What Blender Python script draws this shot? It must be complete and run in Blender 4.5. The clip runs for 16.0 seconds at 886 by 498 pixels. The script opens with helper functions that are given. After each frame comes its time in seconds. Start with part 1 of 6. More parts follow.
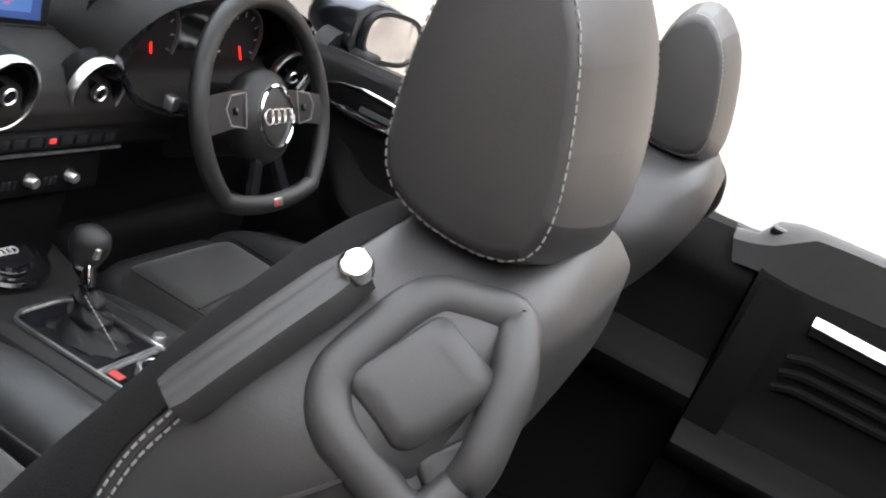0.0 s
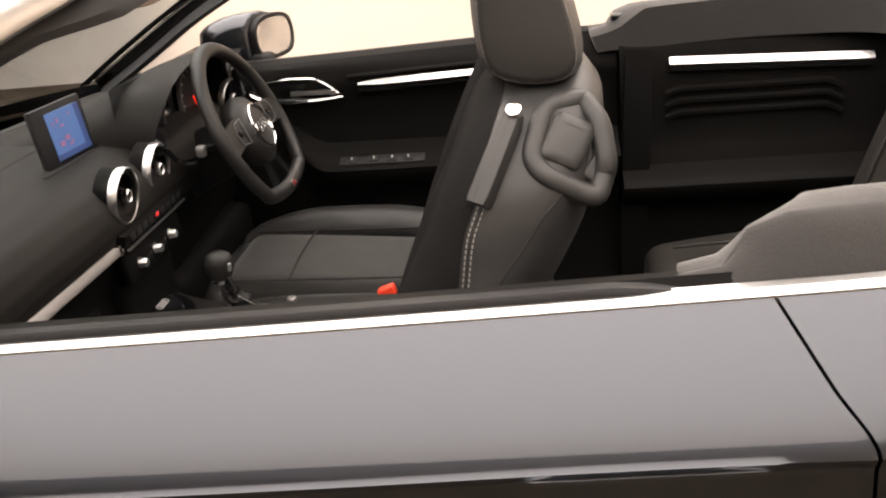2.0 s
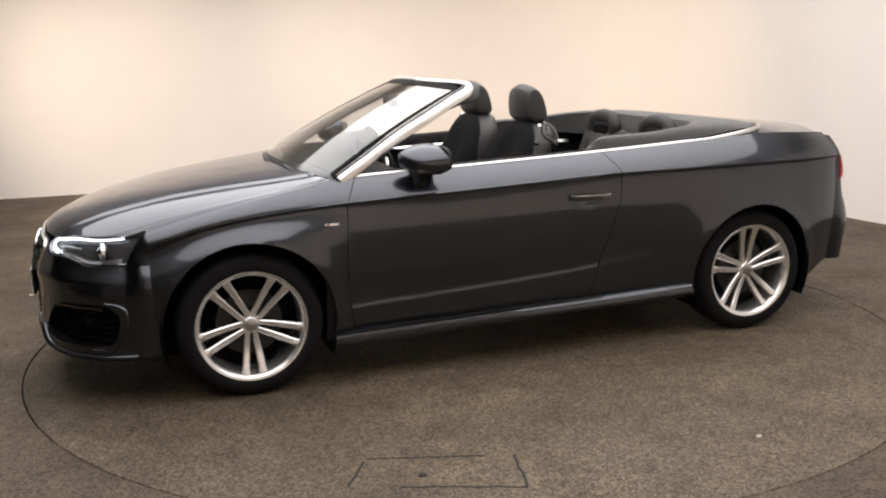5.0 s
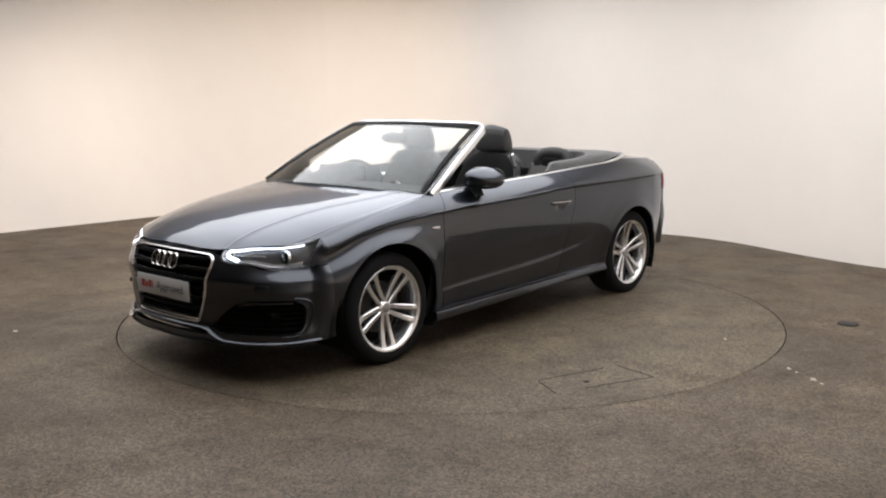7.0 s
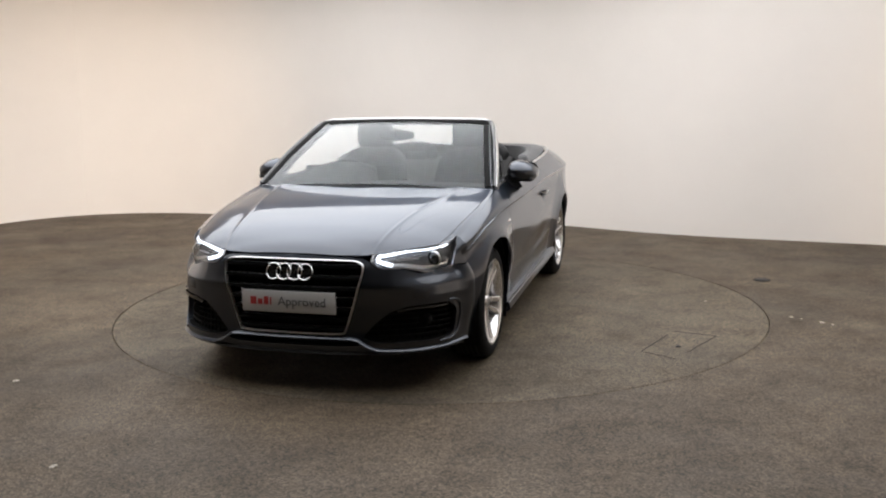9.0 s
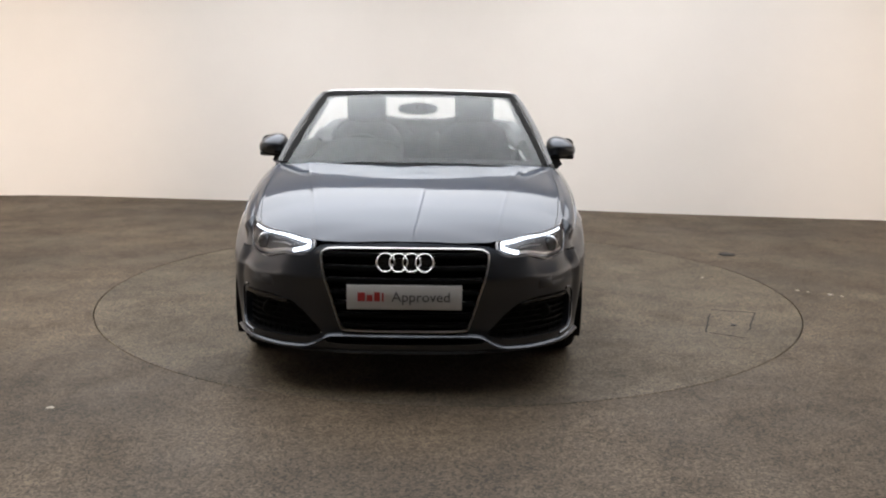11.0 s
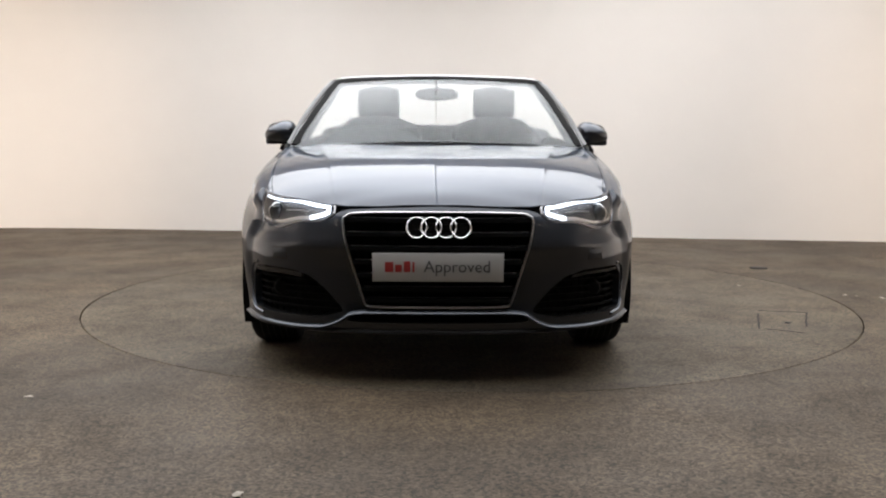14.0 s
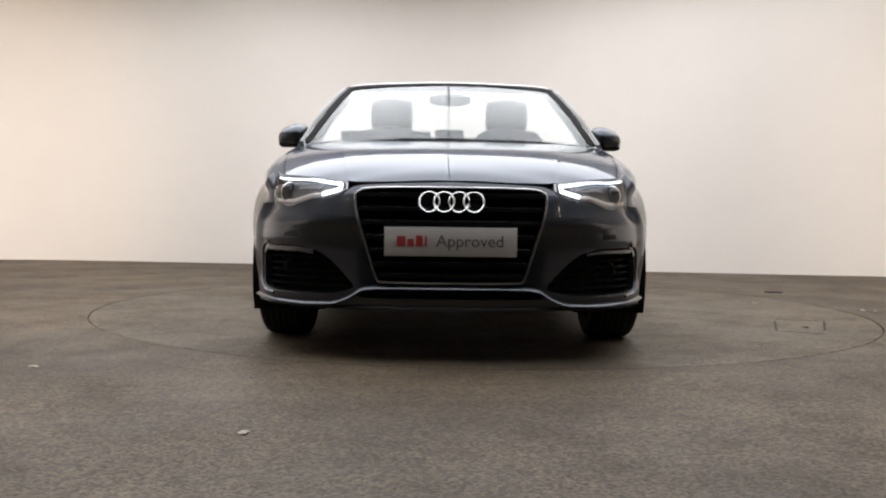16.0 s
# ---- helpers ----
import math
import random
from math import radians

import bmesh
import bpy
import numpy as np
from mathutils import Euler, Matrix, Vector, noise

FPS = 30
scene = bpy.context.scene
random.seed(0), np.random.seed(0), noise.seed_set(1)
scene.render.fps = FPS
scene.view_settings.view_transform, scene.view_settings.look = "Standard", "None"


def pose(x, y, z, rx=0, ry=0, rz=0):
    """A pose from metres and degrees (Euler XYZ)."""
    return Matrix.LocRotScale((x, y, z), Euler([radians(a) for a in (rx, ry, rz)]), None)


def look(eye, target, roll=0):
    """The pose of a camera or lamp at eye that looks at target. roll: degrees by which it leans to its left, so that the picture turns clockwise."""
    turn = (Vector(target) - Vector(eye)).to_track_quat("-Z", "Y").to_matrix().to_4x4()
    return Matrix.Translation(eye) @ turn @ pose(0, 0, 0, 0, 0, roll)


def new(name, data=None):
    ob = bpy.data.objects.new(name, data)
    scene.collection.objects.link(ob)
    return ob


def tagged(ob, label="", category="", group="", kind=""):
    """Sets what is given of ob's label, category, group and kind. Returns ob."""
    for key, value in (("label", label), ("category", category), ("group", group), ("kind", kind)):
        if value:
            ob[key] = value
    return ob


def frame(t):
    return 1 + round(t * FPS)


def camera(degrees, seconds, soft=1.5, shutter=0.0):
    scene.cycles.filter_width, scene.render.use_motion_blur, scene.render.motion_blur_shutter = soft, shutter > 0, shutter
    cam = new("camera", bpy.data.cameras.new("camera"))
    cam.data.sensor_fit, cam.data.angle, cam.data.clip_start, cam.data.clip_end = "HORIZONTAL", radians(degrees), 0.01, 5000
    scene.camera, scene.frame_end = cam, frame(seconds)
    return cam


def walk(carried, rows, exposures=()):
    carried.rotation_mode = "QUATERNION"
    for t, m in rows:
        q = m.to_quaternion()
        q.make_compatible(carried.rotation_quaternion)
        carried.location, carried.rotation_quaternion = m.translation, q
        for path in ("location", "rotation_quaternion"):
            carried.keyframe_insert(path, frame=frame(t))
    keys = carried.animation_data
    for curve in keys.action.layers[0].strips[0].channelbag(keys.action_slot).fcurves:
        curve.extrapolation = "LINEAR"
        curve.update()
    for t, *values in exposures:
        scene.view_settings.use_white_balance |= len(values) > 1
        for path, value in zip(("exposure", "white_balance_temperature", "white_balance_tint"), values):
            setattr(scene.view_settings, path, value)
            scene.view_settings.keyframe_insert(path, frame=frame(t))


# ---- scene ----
cam = camera(50.6, 16.0, soft=2.1)
PATH = [
    (0, (0.953, 0.378, 1.268), (-0.875, -0.147, 0.649), 22.7),
    (0.5, (1.015, 0.297, 1.277), (-0.782, -0.285, 0.619), 18.0),
    (1, (1.06, 0.242, 1.276), (-0.736, -0.312, 0.594), 11.1),
    (1.5, (1.151, 0.245, 1.279), (-0.671, -0.175, 0.569), 2.4),
    (2, (1.533, 0.253, 1.333), (-0.318, 0.029, 0.608), -5.2),
    (2.5, (2.172, 0.122, 1.388), (0.296, 0.141, 0.697), -1.2),
    (3, (2.802, 0.017, 1.419), (0.92, 0.078, 0.747), -1.1),
    (3.5, (3.419, -0.2, 1.436), (1.526, 0.097, 0.864), 1.4),
    (4, (4.021, -0.548, 1.426), (2.107, -0.239, 0.936), 0.4),
    (4.2, (4.254, -0.712, 1.434), (2.339, -0.37, 0.968), -0.3),
    (6.3, (5.015, -3.983, 1.475), (3.481, -2.747, 1.131), 0.3),
    (6.5, (4.939, -4.234, 1.463), (3.454, -2.936, 1.131), 0.2),
    (7, (4.518, -4.941, 1.479), (3.201, -3.469, 1.164), -0.3),
    (7.5, (3.97, -5.506, 1.515), (2.836, -3.891, 1.188), -0.5),
    (8, (3.337, -5.883, 1.475), (2.402, -4.144, 1.152), -0.5),
    (8.5, (2.649, -6.188, 1.474), (1.917, -4.355, 1.153), -0.5),
    (9, (1.965, -6.444, 1.493), (1.446, -4.54, 1.168), -0.6),
    (9.5, (1.289, -6.63, 1.535), (0.968, -4.685, 1.197), -0.3),
    (12, (0.01, -5.935, 1.393), (0.052, -3.972, 1.008), 0.7),
    (12.5, (0.002, -5.904, 1.345), (0.047, -3.94, 0.971), 0.6),
    (13, (-0.008, -5.861, 1.203), (0.026, -3.888, 0.874), 0.6),
    (13.5, (-0.009, -5.809, 1.082), (0.016, -3.829, 0.807), 0.3),
    (14, (-0.023, -5.8, 0.958), (0.0, -3.813, 0.73), 0.3),
    (14.5, (-0.02, -5.789, 0.842), (-0.004, -3.797, 0.663), 0.4),
    (15, (-0.015, -5.779, 0.753), (-0.002, -3.784, 0.615), 0.3),
    (15.5, (-0.023, -5.776, 0.66), (-0.016, -3.779, 0.55), 0.4),
    (16, (-0.029, -5.787, 0.595), (-0.029, -3.789, 0.512), 0.7),
]
EXPOSURES = [(0.0, 1.2, 6100, 11), (0.5, 1.58, 6950, 17), (1.0, 1.27, 7050, 18), (1.6, 1.05, 7200, 18), (2.0, .88, 7450, 18), (2.5, 0.63, 7600, 18), (3.0, .63, 7600, 18), (3.5, .74, 7400, 26), (4.0, .29, 6700, 14), (4.2, 0.29, 6680, 14), (6.3, 0.33, 6330, 12), (9.0, 0.17, 6200, 11), (12.0, .27, 6220, 11), (16.0, 0.22, 6200, 11)]
walk(cam, [(t, look(e, g, r)) for t, e, g, r in PATH], EXPOSURES)

# ---------- world and lights ----------
world = bpy.data.worlds.new("studio_world")
scene.world = world
world.use_nodes = True
world.node_tree.nodes["Background"].inputs[0].default_value = (0.9, 0.92, 1.0, 1)
world.node_tree.nodes["Background"].inputs[1].default_value = 0.05
HEIGHT = 3.2
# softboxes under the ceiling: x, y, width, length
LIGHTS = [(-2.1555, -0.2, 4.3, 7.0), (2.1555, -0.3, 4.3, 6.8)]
# warm spots added for the walls' glow, fixtures unseen: place, aim and power
WASHERS = [((-2.6, -4.6, 3.12), (-5.7, 3.9, 0.9), 1450), ((3.2, -4.9, 3.12), (5.9, 2.9, 0.8), 880), ((-2.9, -5.2, 3.12), (-6.25, -1.1, 0.75), 760), ((2.9, -5.2, 3.12), (6.25, -1.1, 0.75), 1000)]

# ---------- small helpers ----------
def pchip(pts):
    """Smooth curve through (t, value) pairs without overshoot."""
    ts = [p[0] for p in pts]
    vs = [p[1] for p in pts]
    n = len(ts)
    d = [(vs[i + 1] - vs[i]) / (ts[i + 1] - ts[i]) for i in range(n - 1)]
    m = [d[0]] + [0.0 if d[i - 1] * d[i] <= 0 else 2 * d[i - 1] * d[i] / (d[i - 1] + d[i]) for i in range(1, n - 1)] + [d[-1]]

    def f(t):
        if t <= ts[0]:
            return vs[0] + (t - ts[0]) * m[0] * 0.0
        if t >= ts[-1]:
            return vs[-1]
        i = 0
        while t > ts[i + 1]:
            i += 1
        h = ts[i + 1] - ts[i]
        u = (t - ts[i]) / h
        return ((2 * u ** 3 - 3 * u ** 2 + 1) * vs[i] + (u ** 3 - 2 * u ** 2 + u) * h * m[i]
                + (-2 * u ** 3 + 3 * u ** 2) * vs[i + 1] + (u ** 3 - u ** 2) * h * m[i + 1])
    return f


def vcurve(pts, n):
    """n points along a smooth curve through 3D points."""
    ln = [0.0]
    for a, b in zip(pts, pts[1:]):
        ln.append(ln[-1] + (Vector(b) - Vector(a)).length)
    fs = [pchip([(t, p[k]) for t, p in zip(ln, pts)]) for k in range(len(pts[0]))]
    return [Vector([f(ln[-1] * i / (n - 1)) for f in fs]) for i in range(n)]


def lerp(a, b, t):
    return a + (b - a) * t


def sstep(a, b, x):
    t = min(1.0, max(0.0, (x - a) / (b - a)))
    return t * t * (3 - 2 * t)


def finish(name, bm, mat, parent=None, label="", smooth=True, angle=40):
    me = bpy.data.meshes.new(name)
    bm.normal_update()
    for e in bm.edges:
        if len(e.link_faces) == 2 and e.calc_face_angle(0) > radians(angle):
            e.smooth = False
    for f in bm.faces:
        f.smooth = smooth
    bm.to_mesh(me)
    bm.free()
    for m in (mat if isinstance(mat, (list, tuple)) else [mat]):
        me.materials.append(m)
    ob = new(name, me)
    if parent is not None:
        ob.parent = parent
    if label:
        ob["label"] = label
    return ob


def part(name, bm, material, parent, label="", angle=40):
    return finish(name, bm, material, parent, label, True, angle)


def grid(f, us, vs, bm=None, loop=False):
    """Quads over f(u, v)."""
    bm = bm or bmesh.new()
    rows = [[bm.verts.new(f(u, v)) for u in us] for v in vs]
    for a, b in zip(rows, rows[1:]):
        for i in range(len(us) - (0 if loop else 1)):
            j = (i + 1) % len(us)
            bm.faces.new((a[i], a[j], b[j], b[i]))
    return bm


def spaced(a, b, n):
    return [a + (b - a) * i / (n - 1) for i in range(n)]


def face_to(bm, point, away=True):
    """Turn all faces away from a point."""
    bm.normal_update()
    p = Vector(point)
    bad = [f for f in bm.faces if ((f.calc_center_median() - p).dot(f.normal) > 0) != away]
    bmesh.ops.reverse_faces(bm, faces=bad)
    return bm


def skirt(bm, depth):
    """Fold the open edges of a panel inwards."""
    bm.normal_update()
    es = [e for e in bm.edges if len(e.link_faces) == 1]
    nrm = {v: v.normal.copy() for e in es for v in e.verts}
    r = bmesh.ops.extrude_edge_only(bm, edges=es)
    nv = [v for v in r["geom"] if isinstance(v, bmesh.types.BMVert)]
    old = {}
    for v in nrm:
        for e in v.link_edges:
            o = e.other_vert(v)
            if o in nv and (o.co - v.co).length < 1e-7:
                old[o] = v
    for o in nv:
        if o in old:
            o.co = o.co - nrm[old[o]] * depth
    return bm


def mirror_x(bm):
    for v in bm.verts:
        v.co.x = -v.co.x
    bmesh.ops.reverse_faces(bm, faces=bm.faces[:])
    return bm


def inside(poly, x, z):
    c = False
    for (x0, z0), (x1, z1) in zip(poly, poly[1:] + poly[:1]):
        if (z0 > z) != (z1 > z) and x < (x1 - x0) * (z - z0) / (z1 - z0) + x0:
            c = not c
    return c


def nearest(poly, x, z):
    best = None
    for (x0, z0), (x1, z1) in zip(poly, poly[1:] + poly[:1]):
        dx, dz = x1 - x0, z1 - z0
        t = min(1, max(0, ((x - x0) * dx + (z - z0) * dz) / (dx * dx + dz * dz)))
        p = (x0 + t * dx, z0 + t * dz)
        d = (p[0] - x) ** 2 + (p[1] - z) ** 2
        if best is None or d < best[0]:
            best = (d, p)
    return best[1]


def cut(bm, poly, axes, place):
    """Open a hole with the outline poly (in the plane of axes); place gives the vertex back on the skin."""
    a, b = axes
    gone = [f for f in bm.faces if inside(poly, f.calc_center_median()[a], f.calc_center_median()[b])]
    before = {e for e in bm.edges if len(e.link_faces) == 1}
    bmesh.ops.delete(bm, geom=gone, context="FACES")
    rim = {v for e in bm.edges if len(e.link_faces) == 1 and e not in before for v in e.verts}
    for v in rim:
        p = nearest(poly, v.co[a], v.co[b])
        v.co = place(p[0], p[1], v.co)
    return bm


def smooth_poly(pts, n=4, r=0.3):
    """Rounds the corners of a closed outline."""
    out = []
    k = len(pts)
    for i in range(k):
        p0, p1, p2 = (Vector(pts[i - 1]), Vector(pts[i]), Vector(pts[(i + 1) % k]))
        a, b = p1.lerp(p0, r), p1.lerp(p2, r)
        for j in range(n + 1):
            t = j / n
            q = a * (1 - t) ** 2 + p1 * 2 * t * (1 - t) + b * t * t
            out.append(tuple(q))
    return out


def rbox(sx, sy, sz, r, seg=3, bm=None, m=None):
    """A box with rounded edges, centred, optionally placed by m."""
    b = bmesh.new()
    bmesh.ops.create_cube(b, size=1)
    for v in b.verts:
        v.co = Vector((v.co.x * sx, v.co.y * sy, v.co.z * sz))
    bmesh.ops.bevel(b, geom=b.edges[:], offset=r, segments=seg, profile=0.5, affect="EDGES", clamp_overlap=True)
    if m is not None:
        b.transform(m)
    if bm is None:
        return b
    join(bm, b)
    return bm


def join(bm, other):
    me = bpy.data.meshes.new("tmp")
    other.to_mesh(me)
    other.free()
    bm.from_mesh(me)
    bpy.data.meshes.remove(me)
    return bm


def frames_along(pts, up=(0, 0, 1), closed=False):
    out = []
    n = len(pts)
    for i, p in enumerate(pts):
        a = pts[i - 1] if (i or closed) else pts[0]
        b = pts[(i + 1) % n] if (i < n - 1 or closed) else pts[-1]
        t = (b - a).normalized()
        u = Vector(up)
        s = t.cross(u)
        if s.length < 1e-4:
            s = t.cross(Vector((0, 1, 0)))
        s.normalize()
        out.append((p, t, s, s.cross(t).normalized()))
    return out


def sweep(pts, section, up=(0, 0, 1), closed=False, bm=None, caps=True):
    """A section of (side, up) offsets carried along points; section may be a function of 0..1."""
    bm = bm or bmesh.new()
    pts = [Vector(p) for p in pts]
    rings = []
    fr = frames_along(pts, up, closed)
    for i, (p, t, s, u) in enumerate(fr):
        sec = section(i / (len(pts) - 1)) if callable(section) else section
        rings.append([bm.verts.new(p + s * a + u * b) for a, b in sec])
    k = len(rings[0])
    for i in range(len(rings) - (0 if closed else 1)):
        a, b = rings[i], rings[(i + 1) % len(rings)]
        for j in range(k):
            bm.faces.new((a[j], b[j], b[(j + 1) % k], a[(j + 1) % k]))
    if caps and not closed:
        bm.faces.new(rings[0])
        bm.faces.new(list(reversed(rings[-1])))
    bmesh.ops.recalc_face_normals(bm, faces=bm.faces[:])
    return bm


def disc(r, n=10):
    return [(r * math.cos(2 * math.pi * i / n), r * math.sin(2 * math.pi * i / n)) for i in range(n)]


def tube(pts, r, n=10, closed=False, bm=None):
    return sweep(pts, disc(r, n), closed=closed, bm=bm)


def lathe(profile, n=48, axis="x", bm=None, m=None):
    """Turns (radius, along) pairs about an axis."""
    b = bmesh.new()
    rings = []
    for r, h in profile:
        ring = []
        for i in range(n):
            a = 2 * math.pi * i / n
            c, s = r * math.cos(a), r * math.sin(a)
            ring.append(b.verts.new({"x": (h, c, s), "y": (c, h, s), "z": (c, s, h)}[axis]))
        rings.append(ring)
    for a, c in zip(rings, rings[1:]):
        for i in range(n):
            b.faces.new((a[i], a[(i + 1) % n], c[(i + 1) % n], c[i]))
    bmesh.ops.remove_doubles(b, verts=b.verts[:], dist=1e-6)
    bmesh.ops.recalc_face_normals(b, faces=b.faces[:])
    if m is not None:
        b.transform(m)
    if bm is None:
        return b
    return join(bm, b)


# ---------- materials ----------
def material(name, color, rough=0.5, metal=0.0, coat=0.0, grain=0.0, scale=40.0, bump=0.0, bump_scale=200.0, spec=0.5, stretch=(1, 1, 1), sheen=0.0):
    m = bpy.data.materials.new(name)
    m.use_nodes = True
    nt = m.node_tree
    b = nt.nodes["Principled BSDF"]
    b.inputs["Roughness"].default_value = rough
    b.inputs["Metallic"].default_value = metal
    b.inputs["Coat Weight"].default_value = coat
    b.inputs["Coat Roughness"].default_value = 0.03
    b.inputs["Specular IOR Level"].default_value = spec
    b.inputs["Sheen Weight"].default_value = sheen
    b.inputs["Base Color"].default_value = (*color, 1)
    co = nt.nodes.new("ShaderNodeTexCoord")
    mp = nt.nodes.new("ShaderNodeMapping")
    mp.inputs["Scale"].default_value = stretch
    nt.links.new(co.outputs["Object"], mp.inputs["Vector"])
    if grain:
        mix = nt.nodes.new("ShaderNodeMix")
        mix.data_type = "RGBA"
        mix.blend_type = "MULTIPLY"
        mix.inputs[0].default_value = 1.0
        mix.inputs[6].default_value = (*color, 1)
        n1 = nt.nodes.new("ShaderNodeTexNoise")
        n1.inputs["Scale"].default_value = scale
        n1.inputs["Detail"].default_value = 6
        n2 = nt.nodes.new("ShaderNodeTexNoise")
        n2.inputs["Scale"].default_value = scale / 12
        add = nt.nodes.new("ShaderNodeMath")
        add.operation = "ADD"
        rng = nt.nodes.new("ShaderNodeMapRange")
        rng.inputs[1].default_value, rng.inputs[2].default_value = 0.6, 1.4
        rng.inputs[3].default_value, rng.inputs[4].default_value = 1 - grain, 1 + grain
        for n in (n1, n2):
            nt.links.new(mp.outputs[0], n.inputs["Vector"])
        nt.links.new(n1.outputs[0], add.inputs[0])
        nt.links.new(n2.outputs[0], add.inputs[1])
        nt.links.new(add.outputs[0], rng.inputs[0])
        nt.links.new(rng.outputs[0], mix.inputs[7])
        nt.links.new(mix.outputs[2], b.inputs["Base Color"])
    if bump:
        n3 = nt.nodes.new("ShaderNodeTexNoise")
        n3.inputs["Scale"].default_value = bump_scale
        n3.inputs["Detail"].default_value = 4
        bp = nt.nodes.new("ShaderNodeBump")
        bp.inputs["Strength"].default_value = bump
        bp.inputs["Distance"].default_value = 0.002
        nt.links.new(mp.outputs[0], n3.inputs["Vector"])
        nt.links.new(n3.outputs[0], bp.inputs["Height"])
        nt.links.new(bp.outputs[0], b.inputs["Normal"])
    return m


def glowing(name, color, strength):
    m = bpy.data.materials.new(name)
    m.use_nodes = True
    b = m.node_tree.nodes["Principled BSDF"]
    b.inputs["Base Color"].default_value = (*color, 1)
    b.inputs["Emission Color"].default_value = (*color, 1)
    b.inputs["Emission Strength"].default_value = strength
    return m


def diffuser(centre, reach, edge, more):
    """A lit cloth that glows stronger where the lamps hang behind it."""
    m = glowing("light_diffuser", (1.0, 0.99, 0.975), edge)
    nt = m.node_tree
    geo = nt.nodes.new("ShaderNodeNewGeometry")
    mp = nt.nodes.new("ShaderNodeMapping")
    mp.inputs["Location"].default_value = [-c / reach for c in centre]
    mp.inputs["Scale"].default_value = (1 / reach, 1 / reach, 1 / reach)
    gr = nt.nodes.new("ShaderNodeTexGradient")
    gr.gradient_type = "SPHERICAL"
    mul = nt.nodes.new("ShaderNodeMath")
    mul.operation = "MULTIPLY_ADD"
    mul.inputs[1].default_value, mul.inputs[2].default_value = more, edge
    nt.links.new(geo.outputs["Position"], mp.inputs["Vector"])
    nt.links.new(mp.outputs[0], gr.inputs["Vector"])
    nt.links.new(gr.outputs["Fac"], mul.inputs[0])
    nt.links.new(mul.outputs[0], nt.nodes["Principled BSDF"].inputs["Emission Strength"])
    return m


def clear(name, tint, rough=0.0, ior=1.45):
    m = bpy.data.materials.new(name)
    m.use_nodes = True
    b = m.node_tree.nodes["Principled BSDF"]
    b.inputs["Base Color"].default_value = (*tint, 1)
    b.inputs["Transmission Weight"].default_value = 1.0
    b.inputs["Roughness"].default_value = rough
    b.inputs["IOR"].default_value = ior
    return m


def floor_material(name="speckled_resin_floor", tone=1.08, seed=0.0, grey=1.0):
    m = material(name, (0.1, 0.09, 0.075), 0.6, bump=0.2, bump_scale=300, spec=0.25)
    nt = m.node_tree
    b = nt.nodes["Principled BSDF"]
    co = nt.nodes.new("ShaderNodeTexCoord")

    def noise_at(scale, detail, rough):
        n = nt.nodes.new("ShaderNodeTexNoise")
        n.noise_dimensions = "4D"
        n.inputs["W"].default_value = seed
        n.inputs["Scale"].default_value, n.inputs["Detail"].default_value, n.inputs["Roughness"].default_value = scale, detail, rough
        nt.links.new(co.outputs["Object"], n.inputs["Vector"])
        return n

    def times(a, b2):
        x = nt.nodes.new("ShaderNodeMix")
        x.data_type, x.blend_type = "RGBA", "MULTIPLY"
        x.inputs[0].default_value = 1
        nt.links.new(a, x.inputs[6])
        nt.links.new(b2, x.inputs[7])
        return x.outputs[2]

    def spread(n, lo, hi, a, c):
        r = nt.nodes.new("ShaderNodeMapRange")
        r.inputs[1].default_value, r.inputs[2].default_value, r.inputs[3].default_value, r.inputs[4].default_value = lo, hi, a, c
        nt.links.new(n.outputs[0], r.inputs[0])
        return r.outputs[0]
    ramp = nt.nodes.new("ShaderNodeValToRGB")
    ramp.color_ramp.elements[0].position, ramp.color_ramp.elements[0].color = 0.05, (0.026 * tone, 0.0192 * tone * grey, 0.0123 * tone * grey ** 1.6, 1)
    ramp.color_ramp.elements[1].position, ramp.color_ramp.elements[1].color = 0.95, (0.116 * tone, 0.0865 * tone * grey, 0.0560 * tone * grey ** 1.6, 1)
    grit = nt.nodes.new("ShaderNodeTexVoronoi")
    grit.inputs["Scale"].default_value = 120
    nt.links.new(co.outputs["Object"], grit.inputs["Vector"])
    grey = nt.nodes.new("ShaderNodeSeparateColor")
    nt.links.new(grit.outputs["Color"], grey.inputs[0])
    nt.links.new(grey.outputs[0], ramp.inputs[0])
    c = times(ramp.outputs[0], spread(noise_at(26, 5, 0.6), 0.3, 0.7, 0.86, 1.14))
    c = times(c, spread(noise_at(0.7, 9, 0.66), 0.34, 0.66, 0.62, 1.36))
    c = times(c, spread(noise_at(3.2, 9, 0.74), 0.48, 0.72, 1.0, 0.55))
    c = times(c, spread(noise_at(2.1, 9, 0.7), 0.52, 0.70, 1.0, 1.38))
    nt.links.new(c, b.inputs["Base Color"])
    nt.links.new(spread(noise_at(1.6, 6, 0.6), 0.3, 0.7, 0.5, 0.72), b.inputs["Roughness"])
    return m


